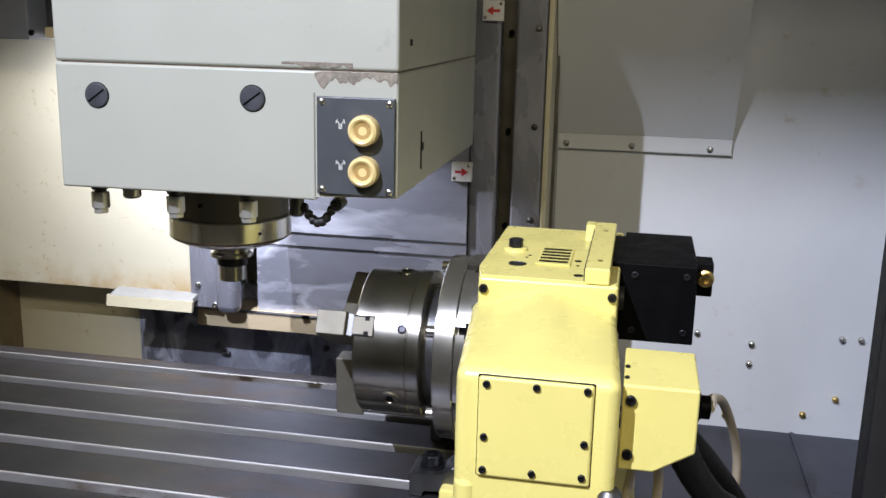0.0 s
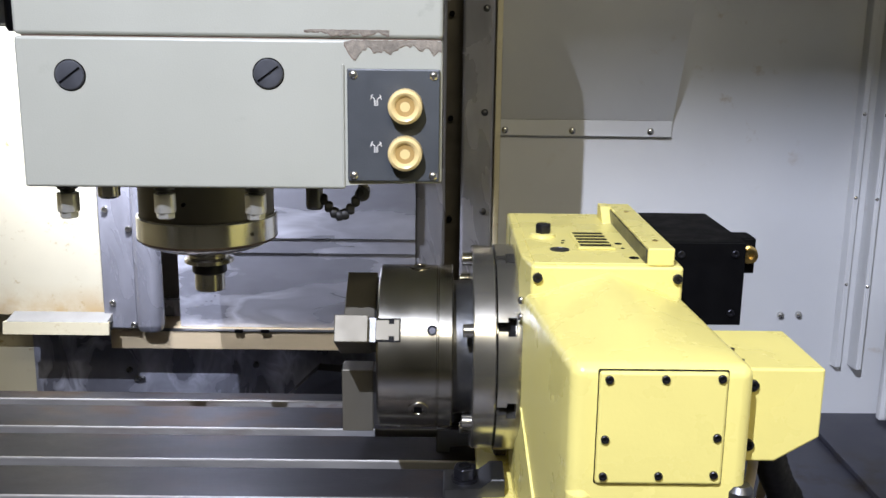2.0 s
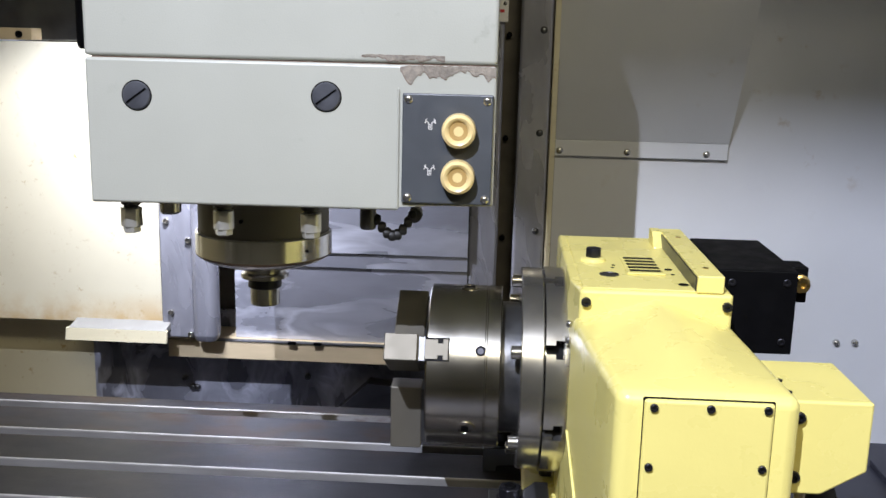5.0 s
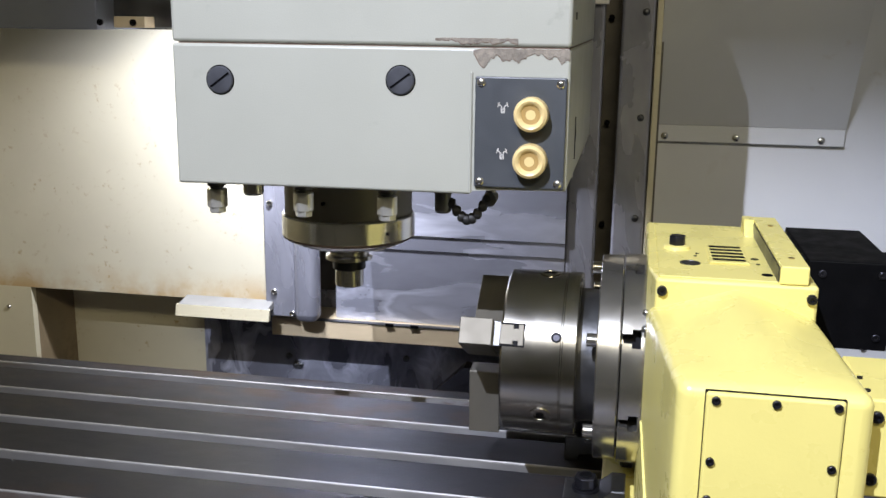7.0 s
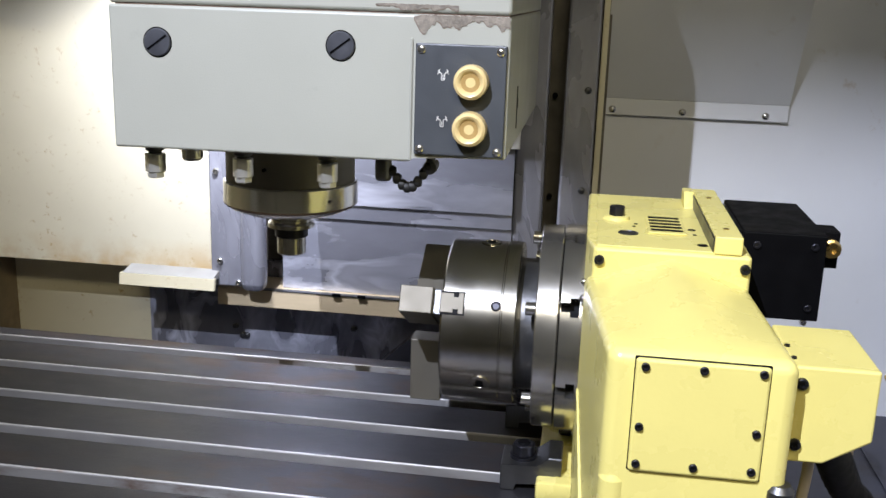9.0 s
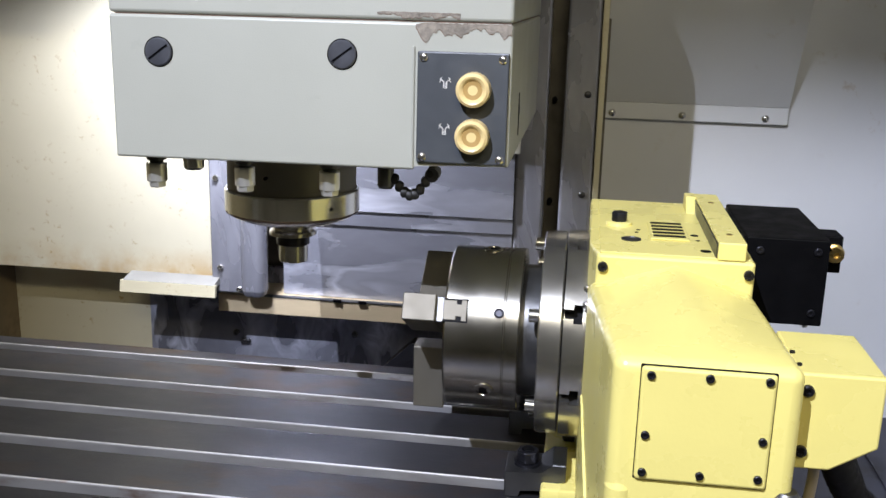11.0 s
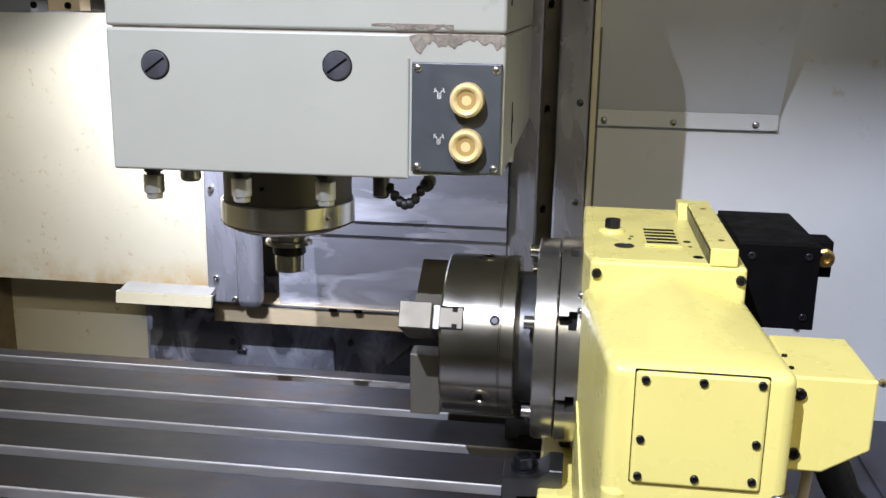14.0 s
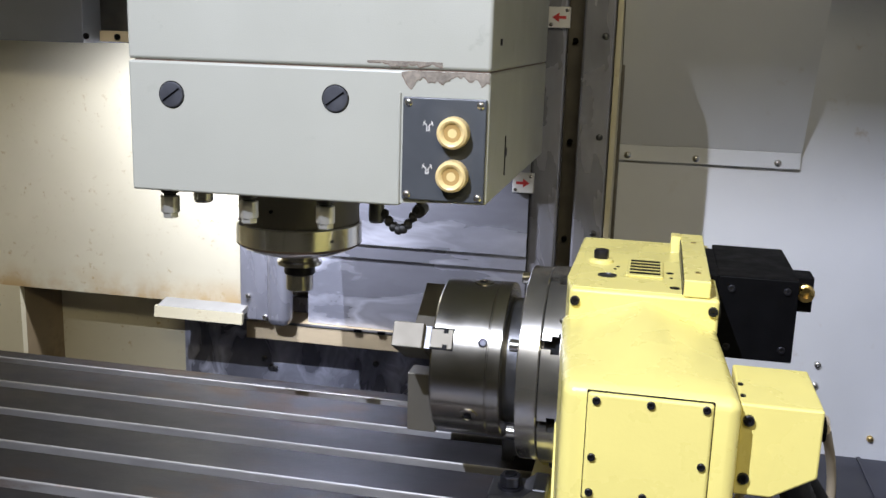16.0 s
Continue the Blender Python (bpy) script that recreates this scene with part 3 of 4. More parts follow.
for x0, x1, z, deep, seed in ((-0.2525, -0.1755, 0.4332, 0.0160, 5), (-0.284, -0.217, 0.4412, 0.0058, 2)):
    add("chip_rim", chipped(x0, x1, z, deep, seed, 0.8567, 0.0006), FILLEDGE, head)
    add("chip", chipped(x0, x1, z, deep, seed, 0.8565), FILLER, head, "bare brown patch of chipped paint")
panel = add("control_panel", box(-0.2505, -0.1765, 0.853, 0.860, 0.3215, 0.4115, 0.0012), PANEL, head, "charcoal control panel with two push knobs")
for z in (0.3825, 0.345):
    k = add("knob", turned([(0.0140, 0), (0.0140, 0.007), (0.0134, 0.011), (0.0112, 0.0128), (0.0096, 0.0122), (0.0080, 0.0102), (0.0074, 0.0092)], "-y", 48, (-0.204, 0.853, z)), KNOB, head, "ivory push knob")
    add("dish", turned([(0.0076, 0.0088), (0.0076, 0.0098), (0.004, 0.0092), (0, 0.0090)], "-y", 32, (-0.204, 0.853, z)), KNOBIN, k, "amber dished centre")
    ix, iz = -0.2275, z + 0.0045
    bm = box(ix - 0.0020, ix + 0.0020, 0.8524, 0.8532, iz - 0.0050, iz - 0.0044)
    for a in (-1, 1):
        box(ix + a * 0.0018 - 0.0003, ix + a * 0.0018 + 0.0003, 0.8524, 0.8532, iz - 0.0045, iz + 0.0012, bm=bm)
        for p, q, w in ((0.0024, 0.0016, 35), (0.0046, 0.0030, 35), (0.0052, 0.0018, -50), (0.0046, 0.0040, -50)):
            arm = box(-0.0014, 0.0014, 0.8524, 0.8532, -0.0004, 0.0004)
            bmesh.ops.transform(arm, matrix=Matrix.Translation((ix + a * p, 0, iz + q)) @ Matrix.Rotation(radians(-a * w), 4, "Y"), verts=arm.verts)
            me = bpy.data.meshes.new("stroke")
            arm.to_mesh(me)
            arm.free()
            bm.from_mesh(me)
            bpy.data.meshes.remove(me)
    for q in (-0.0036, -0.0022, -0.0008):
        box(ix - 0.0010, ix + 0.0010, 0.8524, 0.8532, iz + q, iz + q + 0.0006, bm=bm)
    bmesh.ops.transform(bm, matrix=Matrix.Translation((ix, 0, iz)) @ Matrix.Diagonal((0.74, 1, 0.86, 1)) @ Matrix.Translation((-ix, 0, -iz)), verts=bm.verts)
    add("symbol", bm, WHITE, panel, "small white printed symbol")
for x, z in ((-0.2455, 0.4068), (-0.1815, 0.4066), (-0.1815, 0.3262), (-0.2455, 0.3262)):
    domed_screw(panel, (x, 0.853, z), "-y", 0.0036, 0.0022, material=STEEL)
add("cover_edge", box(-0.2552, -0.2530, 0.8552, 0.860, 0.3150, 0.4150, 0.0008, 1), HEADP, head, "raised edge of the cover beside the panel")
for y0, z0, z1 in ((0.951, 0.334, 0.372), (0.955, 0.352, 0.360), (0.90, 0.457, 0.463)):
    add("side_slot", box(-0.1748, -0.1738, y0, y0 + (0.004 if z1 - z0 > 0.02 else 0.008), z0, z1), BLACK, head, "dark mark on the side of the head")

# ---- spindle ----
SX, SY = -0.401, 1.0
spindle = add("spindle", turned([(0.064, 0.316), (0.064, 0.268), (0.065, 0.266)], "z", 64, (SX, SY, 0)), JAW, head, "dark oily spindle sleeve")
add("nose_ring", turned([(0.0655, 0.2665), (0.067, 0.265), (0.067, 0.2445), (0.0665, 0.2435), (0.0655, 0.2425), (0.060, 0.2385), (0.050, 0.2345), (0.040, 0.232), (0.024, 0.2315)], "z", 72, (SX, SY, 0)), NOSE, spindle, "bright ground spindle nose")
add("rust_line", turned([(0.0672, 0.2445), (0.0668, 0.2432), (0.0650, 0.2418), (0.0646, 0.2422)], "z", 72, (SX, SY, 0)), FILLEDGE, spindle)
for a, z in ((265, 0.285), (320, 0.254)):
    px, py = SX + 0.0645 * math.cos(radians(a)), SY + 0.0645 * math.sin(radians(a))
    bm = turned([(0.0018, 0), (0.0018, 0.003), (0, 0.003)], "x", 10)
    bmesh.ops.transform(bm, matrix=Matrix.Translation((px, py, z)) @ Matrix.Rotation(radians(a), 4, "Z"), verts=bm.verts)
    add("set_screw", bm, BLACK, spindle)
holder = thing("tool_holder", SX, SY, 0.19, "bright steel tool holder clamped in the spindle", "tool holder")
add("flange", turned([(0.02, 0.245), (0.0235, 0.2318), (0.0235, 0.2275), (0.020, 0.2255), (0.020, 0.2232), (0.0238, 0.2212), (0.0238, 0.2175), (0.018, 0.2155)], "z", 48, (SX, SY, 0)), STEEL, holder)
add("neck", turned([(0.0165, 0.2165), (0.0168, 0.2075), (0.0150, 0.2062)], "z", 40, (SX, SY, 0)), BLUESTEEL, holder, "blued steel neck")
add("collet_nut", turned([(0.0146, 0.2066), (0.0146, 0.190), (0.0136, 0.189), (0.008, 0.189), (0.007, 0.198), (0, 0.198)], "z", 40, (SX, SY, 0)), STEEL, holder)


def coolant_nozzle(x, y=0.885):
    t = thing("coolant_nozzle", x, y, 0.281, "chrome hexagonal coolant fitting under the milling head", "nozzle", "coolant nozzles")
    add("stem", turned([(0.0085, 0.3145), (0.0085, 0.3075), (0.006, 0.306), (0.006, 0.301)], "z", 20, (x, y, 0)), DARKSTEEL, t)
    add("nut", prism([(x + p, y + q) for p, q in hexagon(0.0094)], "z", 0.2875, 0.3045, 0.0008, 1), CHROME, t)
    add("tip", turned([(0.0080, 0.288), (0.0078, 0.2832), (0.0070, 0.2825), (0.003, 0.2825), (0.003, 0.286), (0, 0.286)], "z", 6, (x, y, 0)), CHROME, t)


for x in (-0.491, -0.409, -0.332):
    coolant_nozzle(x)
for x, r in ((-0.456, 0.0092), (-0.282, 0.0072)):
    tagged(part("stub_fitting", turned([(r, 0.3145), (r, 0.302 if r > 0.008 else 0.294), (r * 0.8, 0.300 if r > 0.008 else 0.292), (0, 0.300 if r > 0.008 else 0.292)], "z", 20, (x, 0.885, 0)), STEEL if r > 0.008 else DARKSTEEL), "short steel stub fitting under the milling head", "fitting", "stub fittings")
hose = thing("segmented_hose", -0.256, 0.885, 0.28, "short black segmented coolant hose under the head", "hose")
for k in range(8):
    u = k / 7
    x, z = -0.2745 + 0.032 * u, 0.3005 - 0.0165 * math.sin(math.pi * min(1, u * 1.02)) + 0.006 * u
    add("segment", turned([(0.0030, -0.0034), (0.0048, -0.002), (0.0050, 0.001), (0.0036, 0.0034)], "x", 14, (x, 0.885, z)), RUBBER, hose)
add("nozzle", turned([(0.0055, -0.012), (0.0062, 0.0), (0.0062, 0.008), (0.003, 0.009)], "-y", 16, (-0.2413, 0.89, 0.3055)), DARKSTEEL, hose)
add("hanger", turned([(0.004, 0.304), (0.004, 0.3205)], "z", 12, (-0.2413, 0.89, 0)), DARKSTEEL, hose)

# ---- rotary table ----
AY, AZ = 0.979, 0.140
rotary = thing("rotary_table", -0.03, 0.90, 0.0, "yellow enamelled rotary indexing table bolted to the milling table", "rotary table")


def cast_body(bm, y0, y1, r=0.009, n=8):
    """The cast front of the rotary table: a rounded box whose top rises to a peak at the back."""
    ys = [(y0 + r * (1 - math.cos(a)), r * (1 - math.sin(a))) for a in (math.pi / 2 * k / 5 for k in range(6))]
    ys += [(y0 + r + (y1 - y0 - r) * k / 6, 0.0) for k in range(1, 7)]
    rings = []
    for y, inset in ys:
        v = (y - y0) / (y1 - y0)
        xl, xr = -0.085 - 0.018 * v + inset, 0.040 - 0.009 * v - inset
        flat = 0.224 + 0.001 * v - inset
        peak = 0.0195 * v
        cr = max(r - inset, 0.0015)
        ring = [(xl, 0.0)] + [(xl + cr * (1 - math.cos(a)), flat - cr * (1 - math.sin(a))) for a in (math.pi / 2 * k / n for k in range(n + 1))]
        xm = xl + (xr - xl) * 0.52
        ring += [((xl + cr) * (1 - u) + xm * u, flat + peak * u) for u in (0.25, 0.5, 0.75, 1.0)]
        ring += [(xm * (1 - u) + (xr - cr) * u, flat + peak * (1 - u)) for u in (0.25, 0.5, 0.75)]
        ring += [(xr - cr * (1 - math.cos(a)), flat - cr * (1 - math.sin(a))) for a in (math.pi / 2 * k / n for k in range(n, -1, -1))] + [(xr, 0.0)]
        rings.append([bm.verts.new((x, y, z)) for x, z in ring])
    for a, c in zip(rings, rings[1:]):
        for k in range(len(a) - 1):
            bm.faces.new((a[k], a[k + 1], c[k + 1], c[k]))
        bm.faces.new((a[-1], a[0], c[0], c[-1]))
    bm.faces.new(rings[0]), bm.faces.new(rings[-1])
    return bm


add("body", cast_body(bmesh.new(), 0.69, 0.868), YELLOW, rotary)
add("housing", prism([(-0.0975, 0.8645), (0.031, 0.8645), (0.031, 1.10), (-0.1035, 1.10), (-0.1035, 0.905)], "z", 0.0, 0.2500, 0.003, 3), YELLOW, rotary)
add("top_plate", box(-0.0955, 0.0105, 0.868, 1.08, 0.2495, 0.2515, 0.0008, 1), YELLOW, rotary)
add("collar", turned([(0.098, -0.1000), (0.1035, -0.0992), (0.1045, -0.0980), (0.1045, -0.090)], "x", 96, (0, AY, AZ)), YELLOW, rotary)
add("rib", solid([(-0.1010, 0.868, 0.122), (-0.0862, 0.712, 0.0), (-0.0856, 0.706, 0.0), (-0.1004, 0.862, 0.122), (-0.1045, 0.868, 0.122), (-0.0905, 0.712, 0.0), (-0.0900, 0.706, 0.0), (-0.1040, 0.862, 0.122)],
                 [(0, 1, 2, 3), (4, 5, 6, 7), (0, 1, 5, 4), (1, 2, 6, 5), (2, 3, 7, 6), (3, 0, 4, 7)], 0.001), YELLOW, rotary, "cast rib down the side")
add("foot", box(-0.135, 0.06, 0.885, 1.09, 0.0, 0.018, 0.003), YELLOW, rotary, "yellow foot flange")
cover = add("cover_plate", box(-0.0668, 0.0205, 0.6865, 0.692, 0.1385, 0.2205, 0.0022, 3), YELLOW, rotary)
add("gasket", box(-0.0675, 0.0212, 0.6892, 0.6915, 0.1377, 0.2213, 0.0008, 1), BLACK, rotary, "dark gasket line round the cover plate")
for x, z in ((-0.0605, 0.2152), (-0.0225, 0.2158), (0.0155, 0.2165), (-0.0615, 0.1720), (0.0150, 0.1740), (-0.0617, 0.1447), (-0.0235, 0.1455), (0.0145, 0.1465)):
    cap_screw(cover, (x, 0.6865, z), "-y", 0.0029, 0.0022)
for x in (-0.0925, 0.0258):
    cap_screw(rotary, (x, 0.8645, 0.2395), "-y", 0.0042, 0.004)
add("pocket", turned([(0.0105, 0.0), (0.0105, 0.128), (0.008, 0.1335), (0.004, 0.1355), (0, 0.136)], "z", 24, (-0.0755, 0.6985, 0)), YELLOW, rotary, "rounded corner boss")
add("pocket", turned([(0.010, 0.0), (0.010, 0.132), (0.007, 0.136), (0, 0.136)], "z", 20, (0.036, 0.6945, 0)), DARKSTEEL, rotary, "dark bolt pocket at the corner")
box_ = add("side_box", prism([(0.041, 0.141), (0.068, 0.141), (0.099, 0.160), (0.099, 0.212), (0.041, 0.212)], "y", 0.72, 0.81, 0.0018, 3), YELLOW, rotary)
for z in (0.200, 0.155):
    cap_screw(box_, (0.0475, 0.7195, z), "-y", 0.0042, 0.0035)
for y in (0.735, 0.76):
    bm = turned([(0.002, 0), (0.002, 0.0015), (0.001, 0.0015), (0, 0.001)], "z", 12, (0.0435, y, 0.212))
    add("screw", bm, BLUESTEEL, box_)
add("cable_gland", turned([(0.013, 0.098), (0.013, 0.104), (0.010, 0.106), (0.010, 0.113), (0.006, 0.114)], "x", 24, (0, 0.79, 0.172)), BLACK, box_, "black cable gland")

bracket = add("motor_bracket", box(0.000, 0.0225, 0.8645, 1.075, 0.2503, 0.2655, 0.0012), YELLOW, rotary, "yellow motor bracket with a bare chipped side")
add("bare_edge", box(-0.0012, 0.0004, 0.868, 1.06, 0.2512, 0.2635, 0.0004, 1), DARKSTEEL, bracket, "bare metal side of the bracket")
add("web", solid([(-0.010, 1.04, 0.2512), (0.0, 1.04, 0.2512), (0.0, 1.075, 0.2512), (-0.010, 1.075, 0.2512), (-0.010, 1.055, 0.266), (0.0, 1.055, 0.266), (0.0, 1.075, 0.266), (-0.010, 1.075, 0.266)],
                 [(0, 1, 2, 3), (4, 5, 6, 7), (0, 1, 5, 4), (1, 2, 6, 5), (2, 3, 7, 6), (3, 0, 4, 7)], 0.001), YELLOW, bracket)
for y in (0.895, 1.03):
    add("hole", turned([(0.0028, 0.2650), (0.0028, 0.2659), (0.0018, 0.2659), (0, 0.2655)], "z", 14, (0.012, y, 0)), BRASS, bracket)
motor = add("motor", box(0.033, 0.104, 0.932, 1.075, 0.178, 0.2565, 0.0012), BLACK, rotary, "matt black servo motor")
add("mount", box(0.0225, 0.034, 0.94, 1.06, 0.182, 0.255, 0.001), BLACK, motor)
add("mount_neck", turned([(0.012, 0.021), (0.012, 0.036)], "x", 20, (0, 0.925, 0.222)), RUBBER, motor)
add("connector_block", box(0.104, 0.120, 0.955, 0.985, 0.222, 0.2555, 0.001), BLACK, motor)
add("connector", turned([(0.0085, 0), (0.0085, 0.005), (0.0065, 0.006), (0.0065, 0.012), (0.003, 0.012), (0.003, 0.008), (0, 0.008)], "-y", 20, (0.1125, 0.955, 0.241)), BRASS, motor, "brass cable connector")
for x, z in ((0.045, 0.245), (0.094, 0.246), (0.045, 0.189), (0.094, 0.190)):
    cap_screw(motor, (x, 0.932, z), "-y", 0.0034, 0.002, material=BLUESTEEL)

# fittings on the top plate
add("oil_plug", prism([(-0.077 + p, 0.975 + q) for p, q in hexagon(0.0078)], "z", 0.2545, 0.2635, 0.001, 2), BLUESTEEL, rotary, "blue-black hexagon oil plug")
add("plug_boss", turned([(0.0125, 0.2510), (0.0115, 0.2540), (0.009, 0.2548), (0, 0.2548)], "z", 28, (-0.077, 0.975, 0)), YELLOW, rotary)
add("sight_hole", turned([(0.0088, 0.2510), (0.0088, 0.2522), (0.0075, 0.2524), (0.0070, 0.2517), (0, 0.2516)], "z", 28, (-0.068, 0.917, 0)), DARKSTEEL, rotary, "dark oil sight glass")
for x, y, r in ((-0.011, 0.944, 0.0035), (-0.010, 0.925, 0.0018), (-0.007, 0.888, 0.0045), (-0.060, 0.955, 0.0018), (-0.062, 0.945, 0.0016)):
    add("hole", turned([(r, 0.2512), (r, 0.2519), (r * 0.7, 0.2519), (0, 0.2517)], "z", 16, (x, y, 0)), BLACK, rotary)
plate = add("maker_plate", box(-0.051, -0.017, 0.920, 0.986, 0.2513, 0.2530, 0.0008, 1), YELLOW, rotary, "cast maker's plate with plain raised bars")
for k in range(5):
    y = 0.927 + 0.0128 * k
    add("bar", box(-0.048, -0.020, y, y + 0.0052, 0.2528, 0.2536), BLACK, plate)


def sector(bm, a0, a1, r0, r1, x0, x1, steps):
    """A ring sector about the rotary axis, angles in degrees up from the front."""
    cols = []
    for k in range(steps + 1):
        a = radians(a0 + (a1 - a0) * k / steps)
        c, s = math.cos(a), math.sin(a)
        cols.append([bm.verts.new((x, AY - r * c, AZ + r * s)) for x, r in ((x0, r0), (x1, r0), (x1, r1), (x0, r1))])
    for a, b in zip(cols, cols[1:]):
        for k in range(4):
            bm.faces.new((a[k], a[(k + 1) % 4], b[(k + 1) % 4], b[k]))
    bm.faces.new(cols[0]), bm.faces.new(cols[-1])


disc = add("face_disc", turned([(0.02, -0.1225), (0.086, -0.1225), (0.086, -0.0985)], "x", 96, (0, AY, AZ)), STEEL, rotary, "machined face disc with T-slots round its rim")
for k in range(8):
    mid = 28 + 45 * k
    g1, g2 = math.degrees(0.0042 / 0.1), math.degrees(0.0085 / 0.1)
    bm = bmesh.new()
    sector(bm, mid + g1, mid + 45 - g1, 0.0855, 0.100, -0.1225, -0.1138, 12)
    sector(bm, mid + g2, mid + 45 - g2, 0.0855, 0.100, -0.1138, -0.1056, 12)
    sector(bm, mid, mid + 45, 0.0855, 0.100, -0.1056, -0.0985, 12)
    add("rim_segment", bm, STEEL, disc)
# matt black stands in for the shade inside the rim slots
add("slot_floor", turned([(0.0861, -0.1220), (0.0864, -0.1210), (0.0864, -0.1060)], "x", 96, (0, AY, AZ)), BLACK, disc, "floor of the rim slots, blackened for shade")
bm = bmesh.new()
for k in range(70):
    a = radians(-50 + 2.0 * k)
    long_ = 0.0030 if k % 5 == 0 else 0.0018
    c = box(-0.1012 - long_ + 0.0003, -0.1008, -0.0002, 0.0002, 0.0999, 0.10015)
    bmesh.ops.transform(c, matrix=Matrix.Translation((0, AY, AZ)) @ Matrix.Rotation(radians(90) - a, 4, "X"), verts=c.verts)
    me = bpy.data.meshes.new("tick")
    c.to_mesh(me)
    c.free()
    bm.from_mesh(me)
    bpy.data.meshes.remove(me)
add("degree_scale", bm, BLACK, disc, "fine engraved degree scale")
for z in (0.198, 0.213):
    domed_screw(rotary, (-0.1035, 0.886, z), "-y", 0.0034, 0.003)

# ---- chuck ----
chuck = thing("lathe_chuck", -0.19, AY, AZ - 0.099, "ground steel three-jaw chuck mounted on the rotary table", "chuck")
back_plate = add("back_plate", turned([(0.03, -0.1445), (0.0975, -0.1445), (0.0985, -0.1435), (0.0985, -0.1250), (0.0975, -0.1238), (0.03, -0.1220)], "x", 96, (0, AY, AZ)), STEEL, chuck, "bright turned adapter plate")
add("neck", turned([(0.066, -0.1625), (0.064, -0.1615), (0.064, -0.1440)], "x", 64, (0, AY, AZ)), DARKSTEEL, chuck, "dark oily neck of the chuck")
body = add("body", turned([(0.02, -0.2250), (0.022, -0.2315), (0.0772, -0.2315), (0.079, -0.2297), (0.079, -0.1772), (0.0783, -0.1765), (0.0783, -0.1755), (0.0795, -0.1748), (0.0795, -0.1632), (0.0785, -0.162), (0.06, -0.161)], "x", 128, (0, AY, AZ)), CHUCK, chuck)


def spun(bm, ang):
    """Turns a shape built at the front of the axis up by the angle, about the rotary axis."""
    bmesh.ops.transform(bm, matrix=Matrix.Translation((0, AY, AZ)) @ Matrix.Rotation(radians(-ang), 4, "X"), verts=bm.verts)
    return bm


for ang in (28, 148, 268):
    jaw = add("jaw", spun(box(-0.2690, -0.2385, -0.0865, -0.022, -0.0125, 0.0125, 0.0008, 1), ang), JAW, chuck, "hardened steel jaw")
    add("step", spun(box(-0.2388, -0.2316, -0.080, -0.024, -0.0115, 0.0115, 0.0005, 1), ang), DARKSTEEL, jaw)
    bm = box(-0.2385, -0.2200, -0.0797, -0.060, -0.0092, 0.0092, 0.0004, 1)
    box(-0.2205, -0.2150, -0.0797, -0.060, -0.0055, 0.0055, bm=bm)
    box(-0.2155, -0.2105, -0.0797, -0.060, -0.0098, 0.0098, 0.0004, 1, bm=bm)
    add("master_jaw", spun(bm, ang), JAW, jaw, "bright T-shaped master jaw in its slot")
    bm = box(-0.2315, -0.2095, -0.0792, -0.065, -0.0108, 0.0108)
    add("jaw_slot", spun(bm, ang), BLACK, jaw)
    bm = turned([(0.0048, 0), (0.0048, 0.0012), (0.0036, 0.0016), (0.0030, 0.0004), (0, 0.0004)], "-y", 20, (-0.181, -0.0786, 0))
    add("set_screw", spun(bm, ang), BLUESTEEL, body)
    bm = turned([(0.0100, 0), (0.0100, 0.0014), (0.0085, 0.0019), (0.0058, 0.0019), (0.0052, 0.0006), (0, 0.0006)], "-y", 28, (-0.1935, -0.0782, 0))
    sock = add("key_socket", spun(bm, ang - 58), CHUCK, body, "key socket of the chuck")
    add("square_hole", spun(box(-0.1970, -0.1900, -0.0801, -0.0785, -0.0035, 0.0035), ang - 58), BLACK, sock)
for k in range(6):
    bm = turned([(0.0055, -0.1535), (0.0062, -0.1530), (0.0062, -0.1440)], "x", 16, (0, -0.0885, 0))
    bolt = add("bolt", spun(bm, 27 + 60 * k), STEEL, back_plate)
    bm = turned([(0.0030, -0.1538), (0.0030, -0.1530)], "x", 6, (0, -0.0885, 0))
    add("socket", spun(bm, 27 + 60 * k), BLACK, bolt)


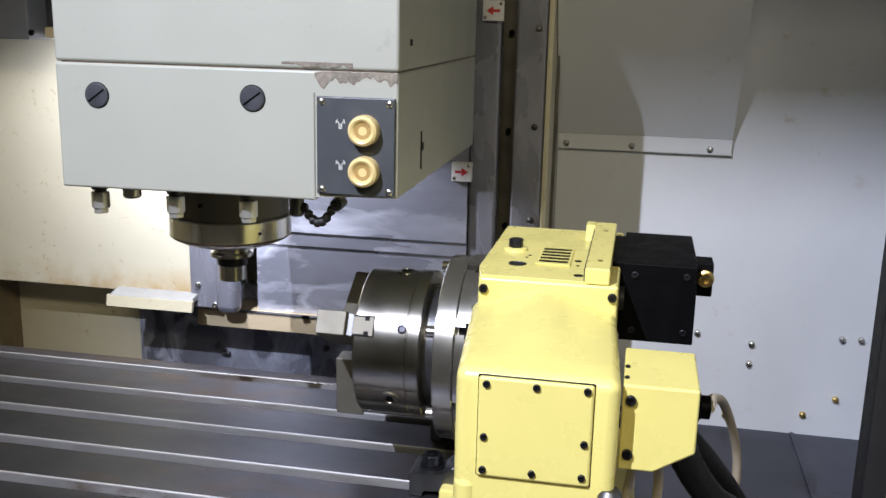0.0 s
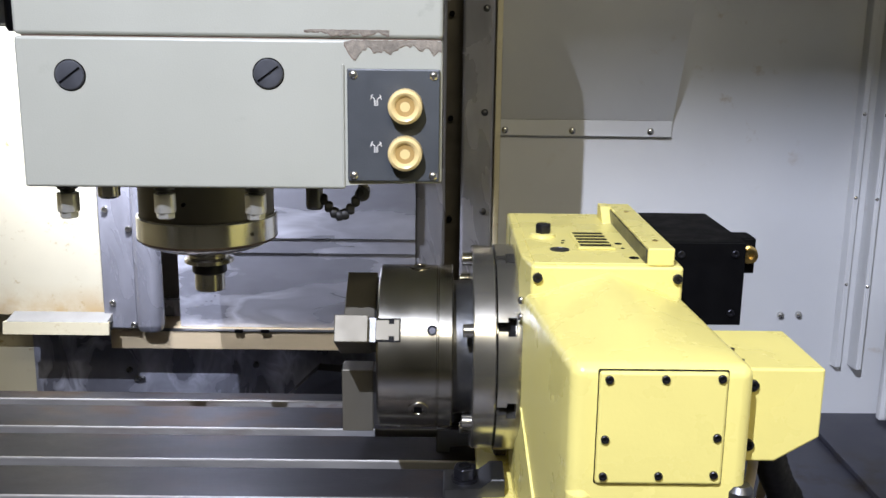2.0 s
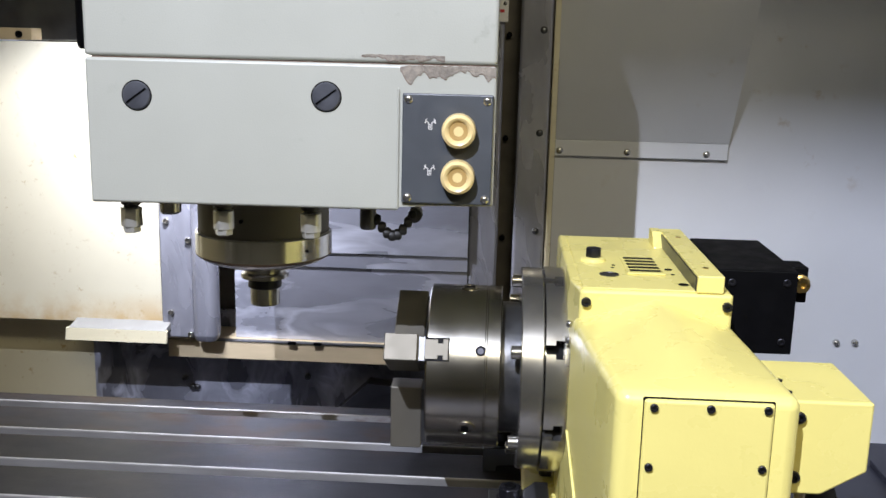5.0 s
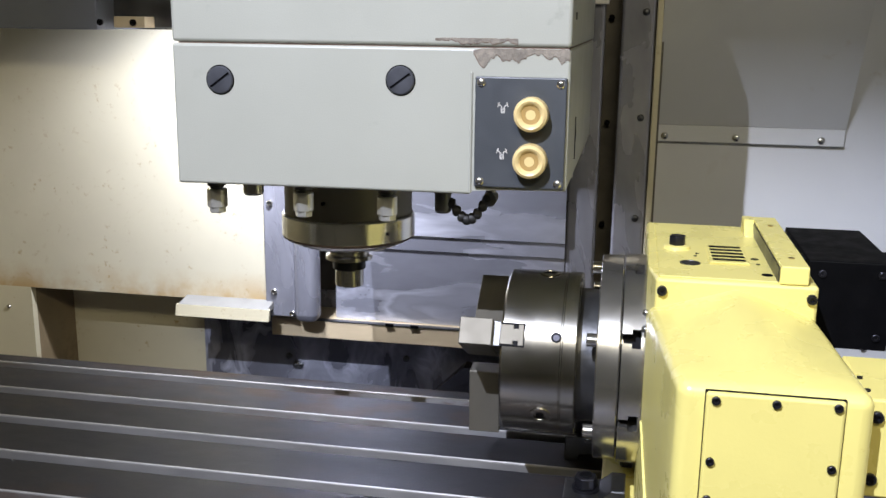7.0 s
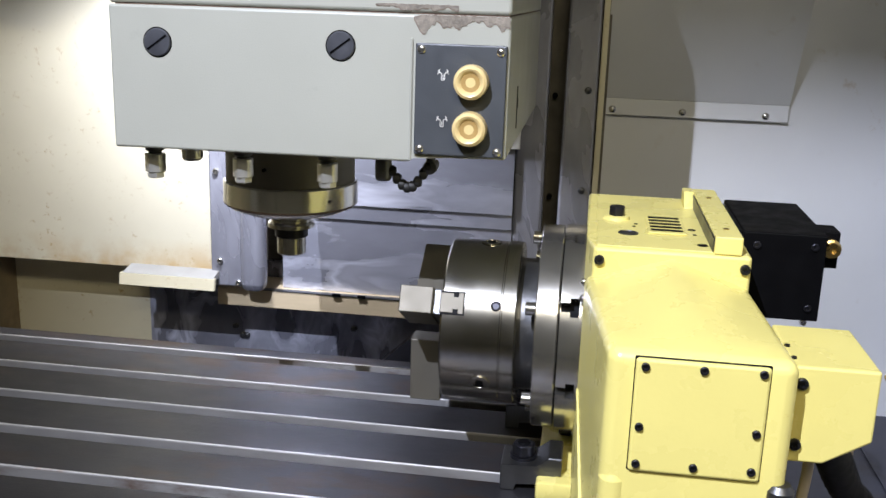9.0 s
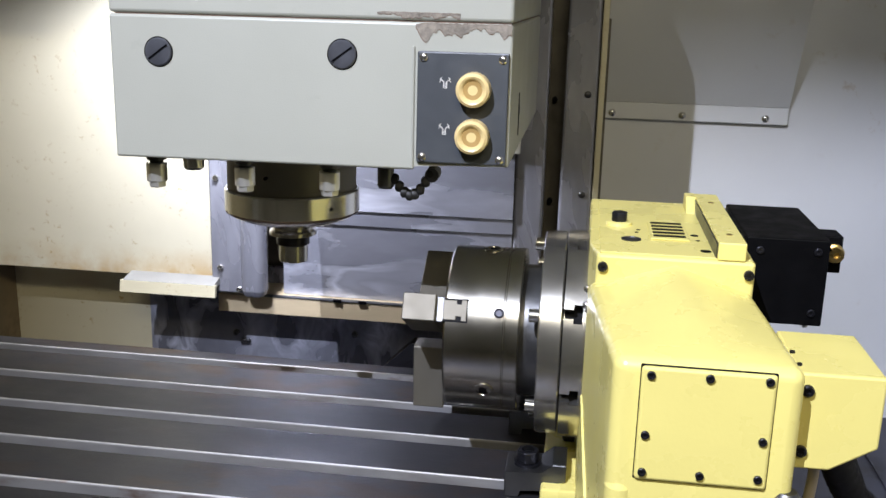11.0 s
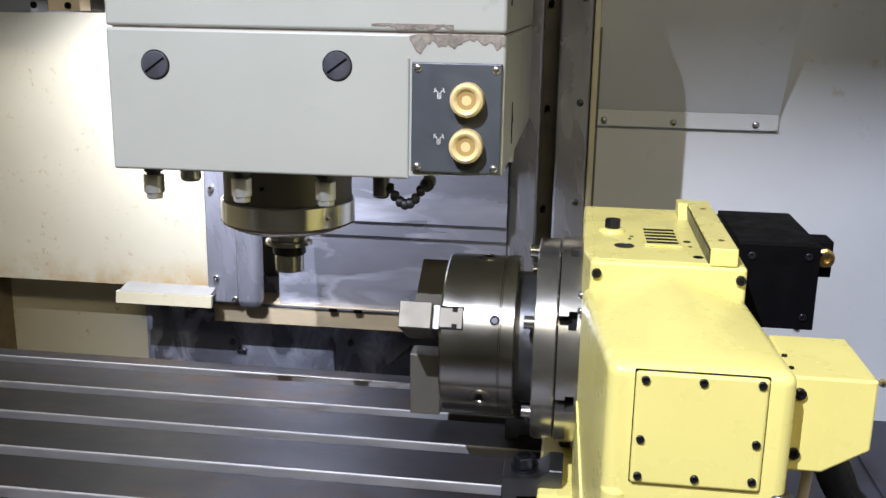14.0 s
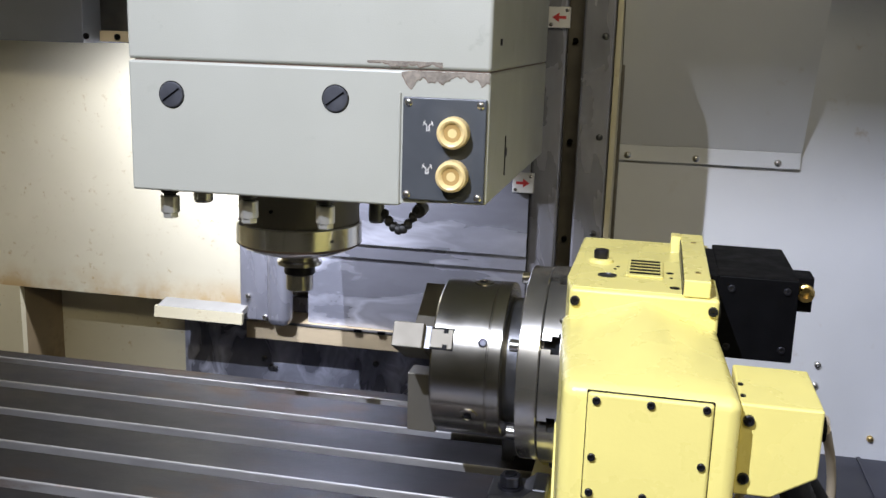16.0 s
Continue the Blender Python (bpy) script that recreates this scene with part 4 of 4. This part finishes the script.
# ---- clamps on the table ----
def strap_clamp(x, y, label):
    t = thing("strap_clamp", x, y, 0.0, label, "clamp", "strap clamps")
    add("strap", prism([(x - 0.026, 0.0), (x - 0.026, 0.026), (x + 0.008, 0.026), (x + 0.018, 0.036), (x + 0.031, 0.036), (x + 0.031, 0.0185), (x + 0.020, 0.0185), (x + 0.010, 0.008), (x - 0.012, 0.008), (x - 0.012, 0.0)], "y", y - 0.021, y + 0.021, 0.001, 1), DARKSTEEL, t)
    add("washer", turned([(0.013, 0.0255), (0.013, 0.0285), (0.007, 0.0285)], "z", 24, (x - 0.006, y, 0)), BLUESTEEL, t)
    add("nut", prism([(x - 0.006 + p, y + q) for p, q in hexagon(0.0112)], "z", 0.0285, 0.040, 0.001, 1), BLUESTEEL, t)
    add("stud", turned([(0.0062, 0.003), (0.0062, 0.0405), (0.005, 0.0415), (0, 0.0415)], "z", 16, (x - 0.006, y, 0)), BLACK, t)


strap_clamp(-0.143, 0.921, "black strap clamp with a hexagon nut holding the rotary table foot")
strap_clamp(-0.150, 1.058, "black strap clamp behind the chuck on the milling table")
tagged(part("foot_stop", turned([(0.010, -0.118), (0.0125, -0.116), (0.0125, -0.106), (0.006, -0.104)], "x", 24, (0, 0.995, 0.0305)), DARKSTEEL), "dark round stop on the rotary table foot", "stop")

# ---- cables at the rotary table ----
tagged(part("beige_cable", tube([(0.113, 0.79, 0.172), (0.119, 0.83, 0.165), (0.138, 0.92, 0.125), (0.158, 0.975, 0.065), (0.166, 1.00, 0.01), (0.165, 1.02, -0.08), (0.16, 1.03, -0.172)], 0.0046), HOSE), "beige cable looping down from the gland", "cable")
tagged(part("beige_cable", tube([(0.066, 0.775, 0.143), (0.074, 0.782, 0.12), (0.076, 0.79, 0.09), (0.072, 0.80, 0.03), (0.07, 0.82, -0.06), (0.08, 0.84, -0.172)], 0.0042), HOSE), "beige cable hanging under the side box", "cable")
tagged(part("beige_cable", tube([(0.060, 0.768, 0.143), (0.052, 0.775, 0.11), (0.050, 0.785, 0.06), (0.062, 0.80, -0.03), (0.066, 0.81, -0.172)], 0.0036), HOSE), "thin beige cable hanging under the side box", "cable")
tagged(part("black_conduit", tube([(0.085, 0.80, 0.15), (0.103, 0.83, 0.10), (0.13, 0.87, 0.05), (0.165, 0.93, 0.0), (0.20, 1.0, -0.10), (0.22, 1.05, -0.168)], 0.013, 14, None, 0.10), RUBBER), "thick black corrugated cable conduit", "conduit")
tagged(part("black_hose", tube([(0.095, 0.86, 0.12), (0.125, 0.90, 0.075), (0.165, 0.97, 0.0), (0.20, 1.03, -0.08), (0.23, 1.08, -0.168)], 0.011), RUBBER), "black motor hose curving down to the floor", "hose")
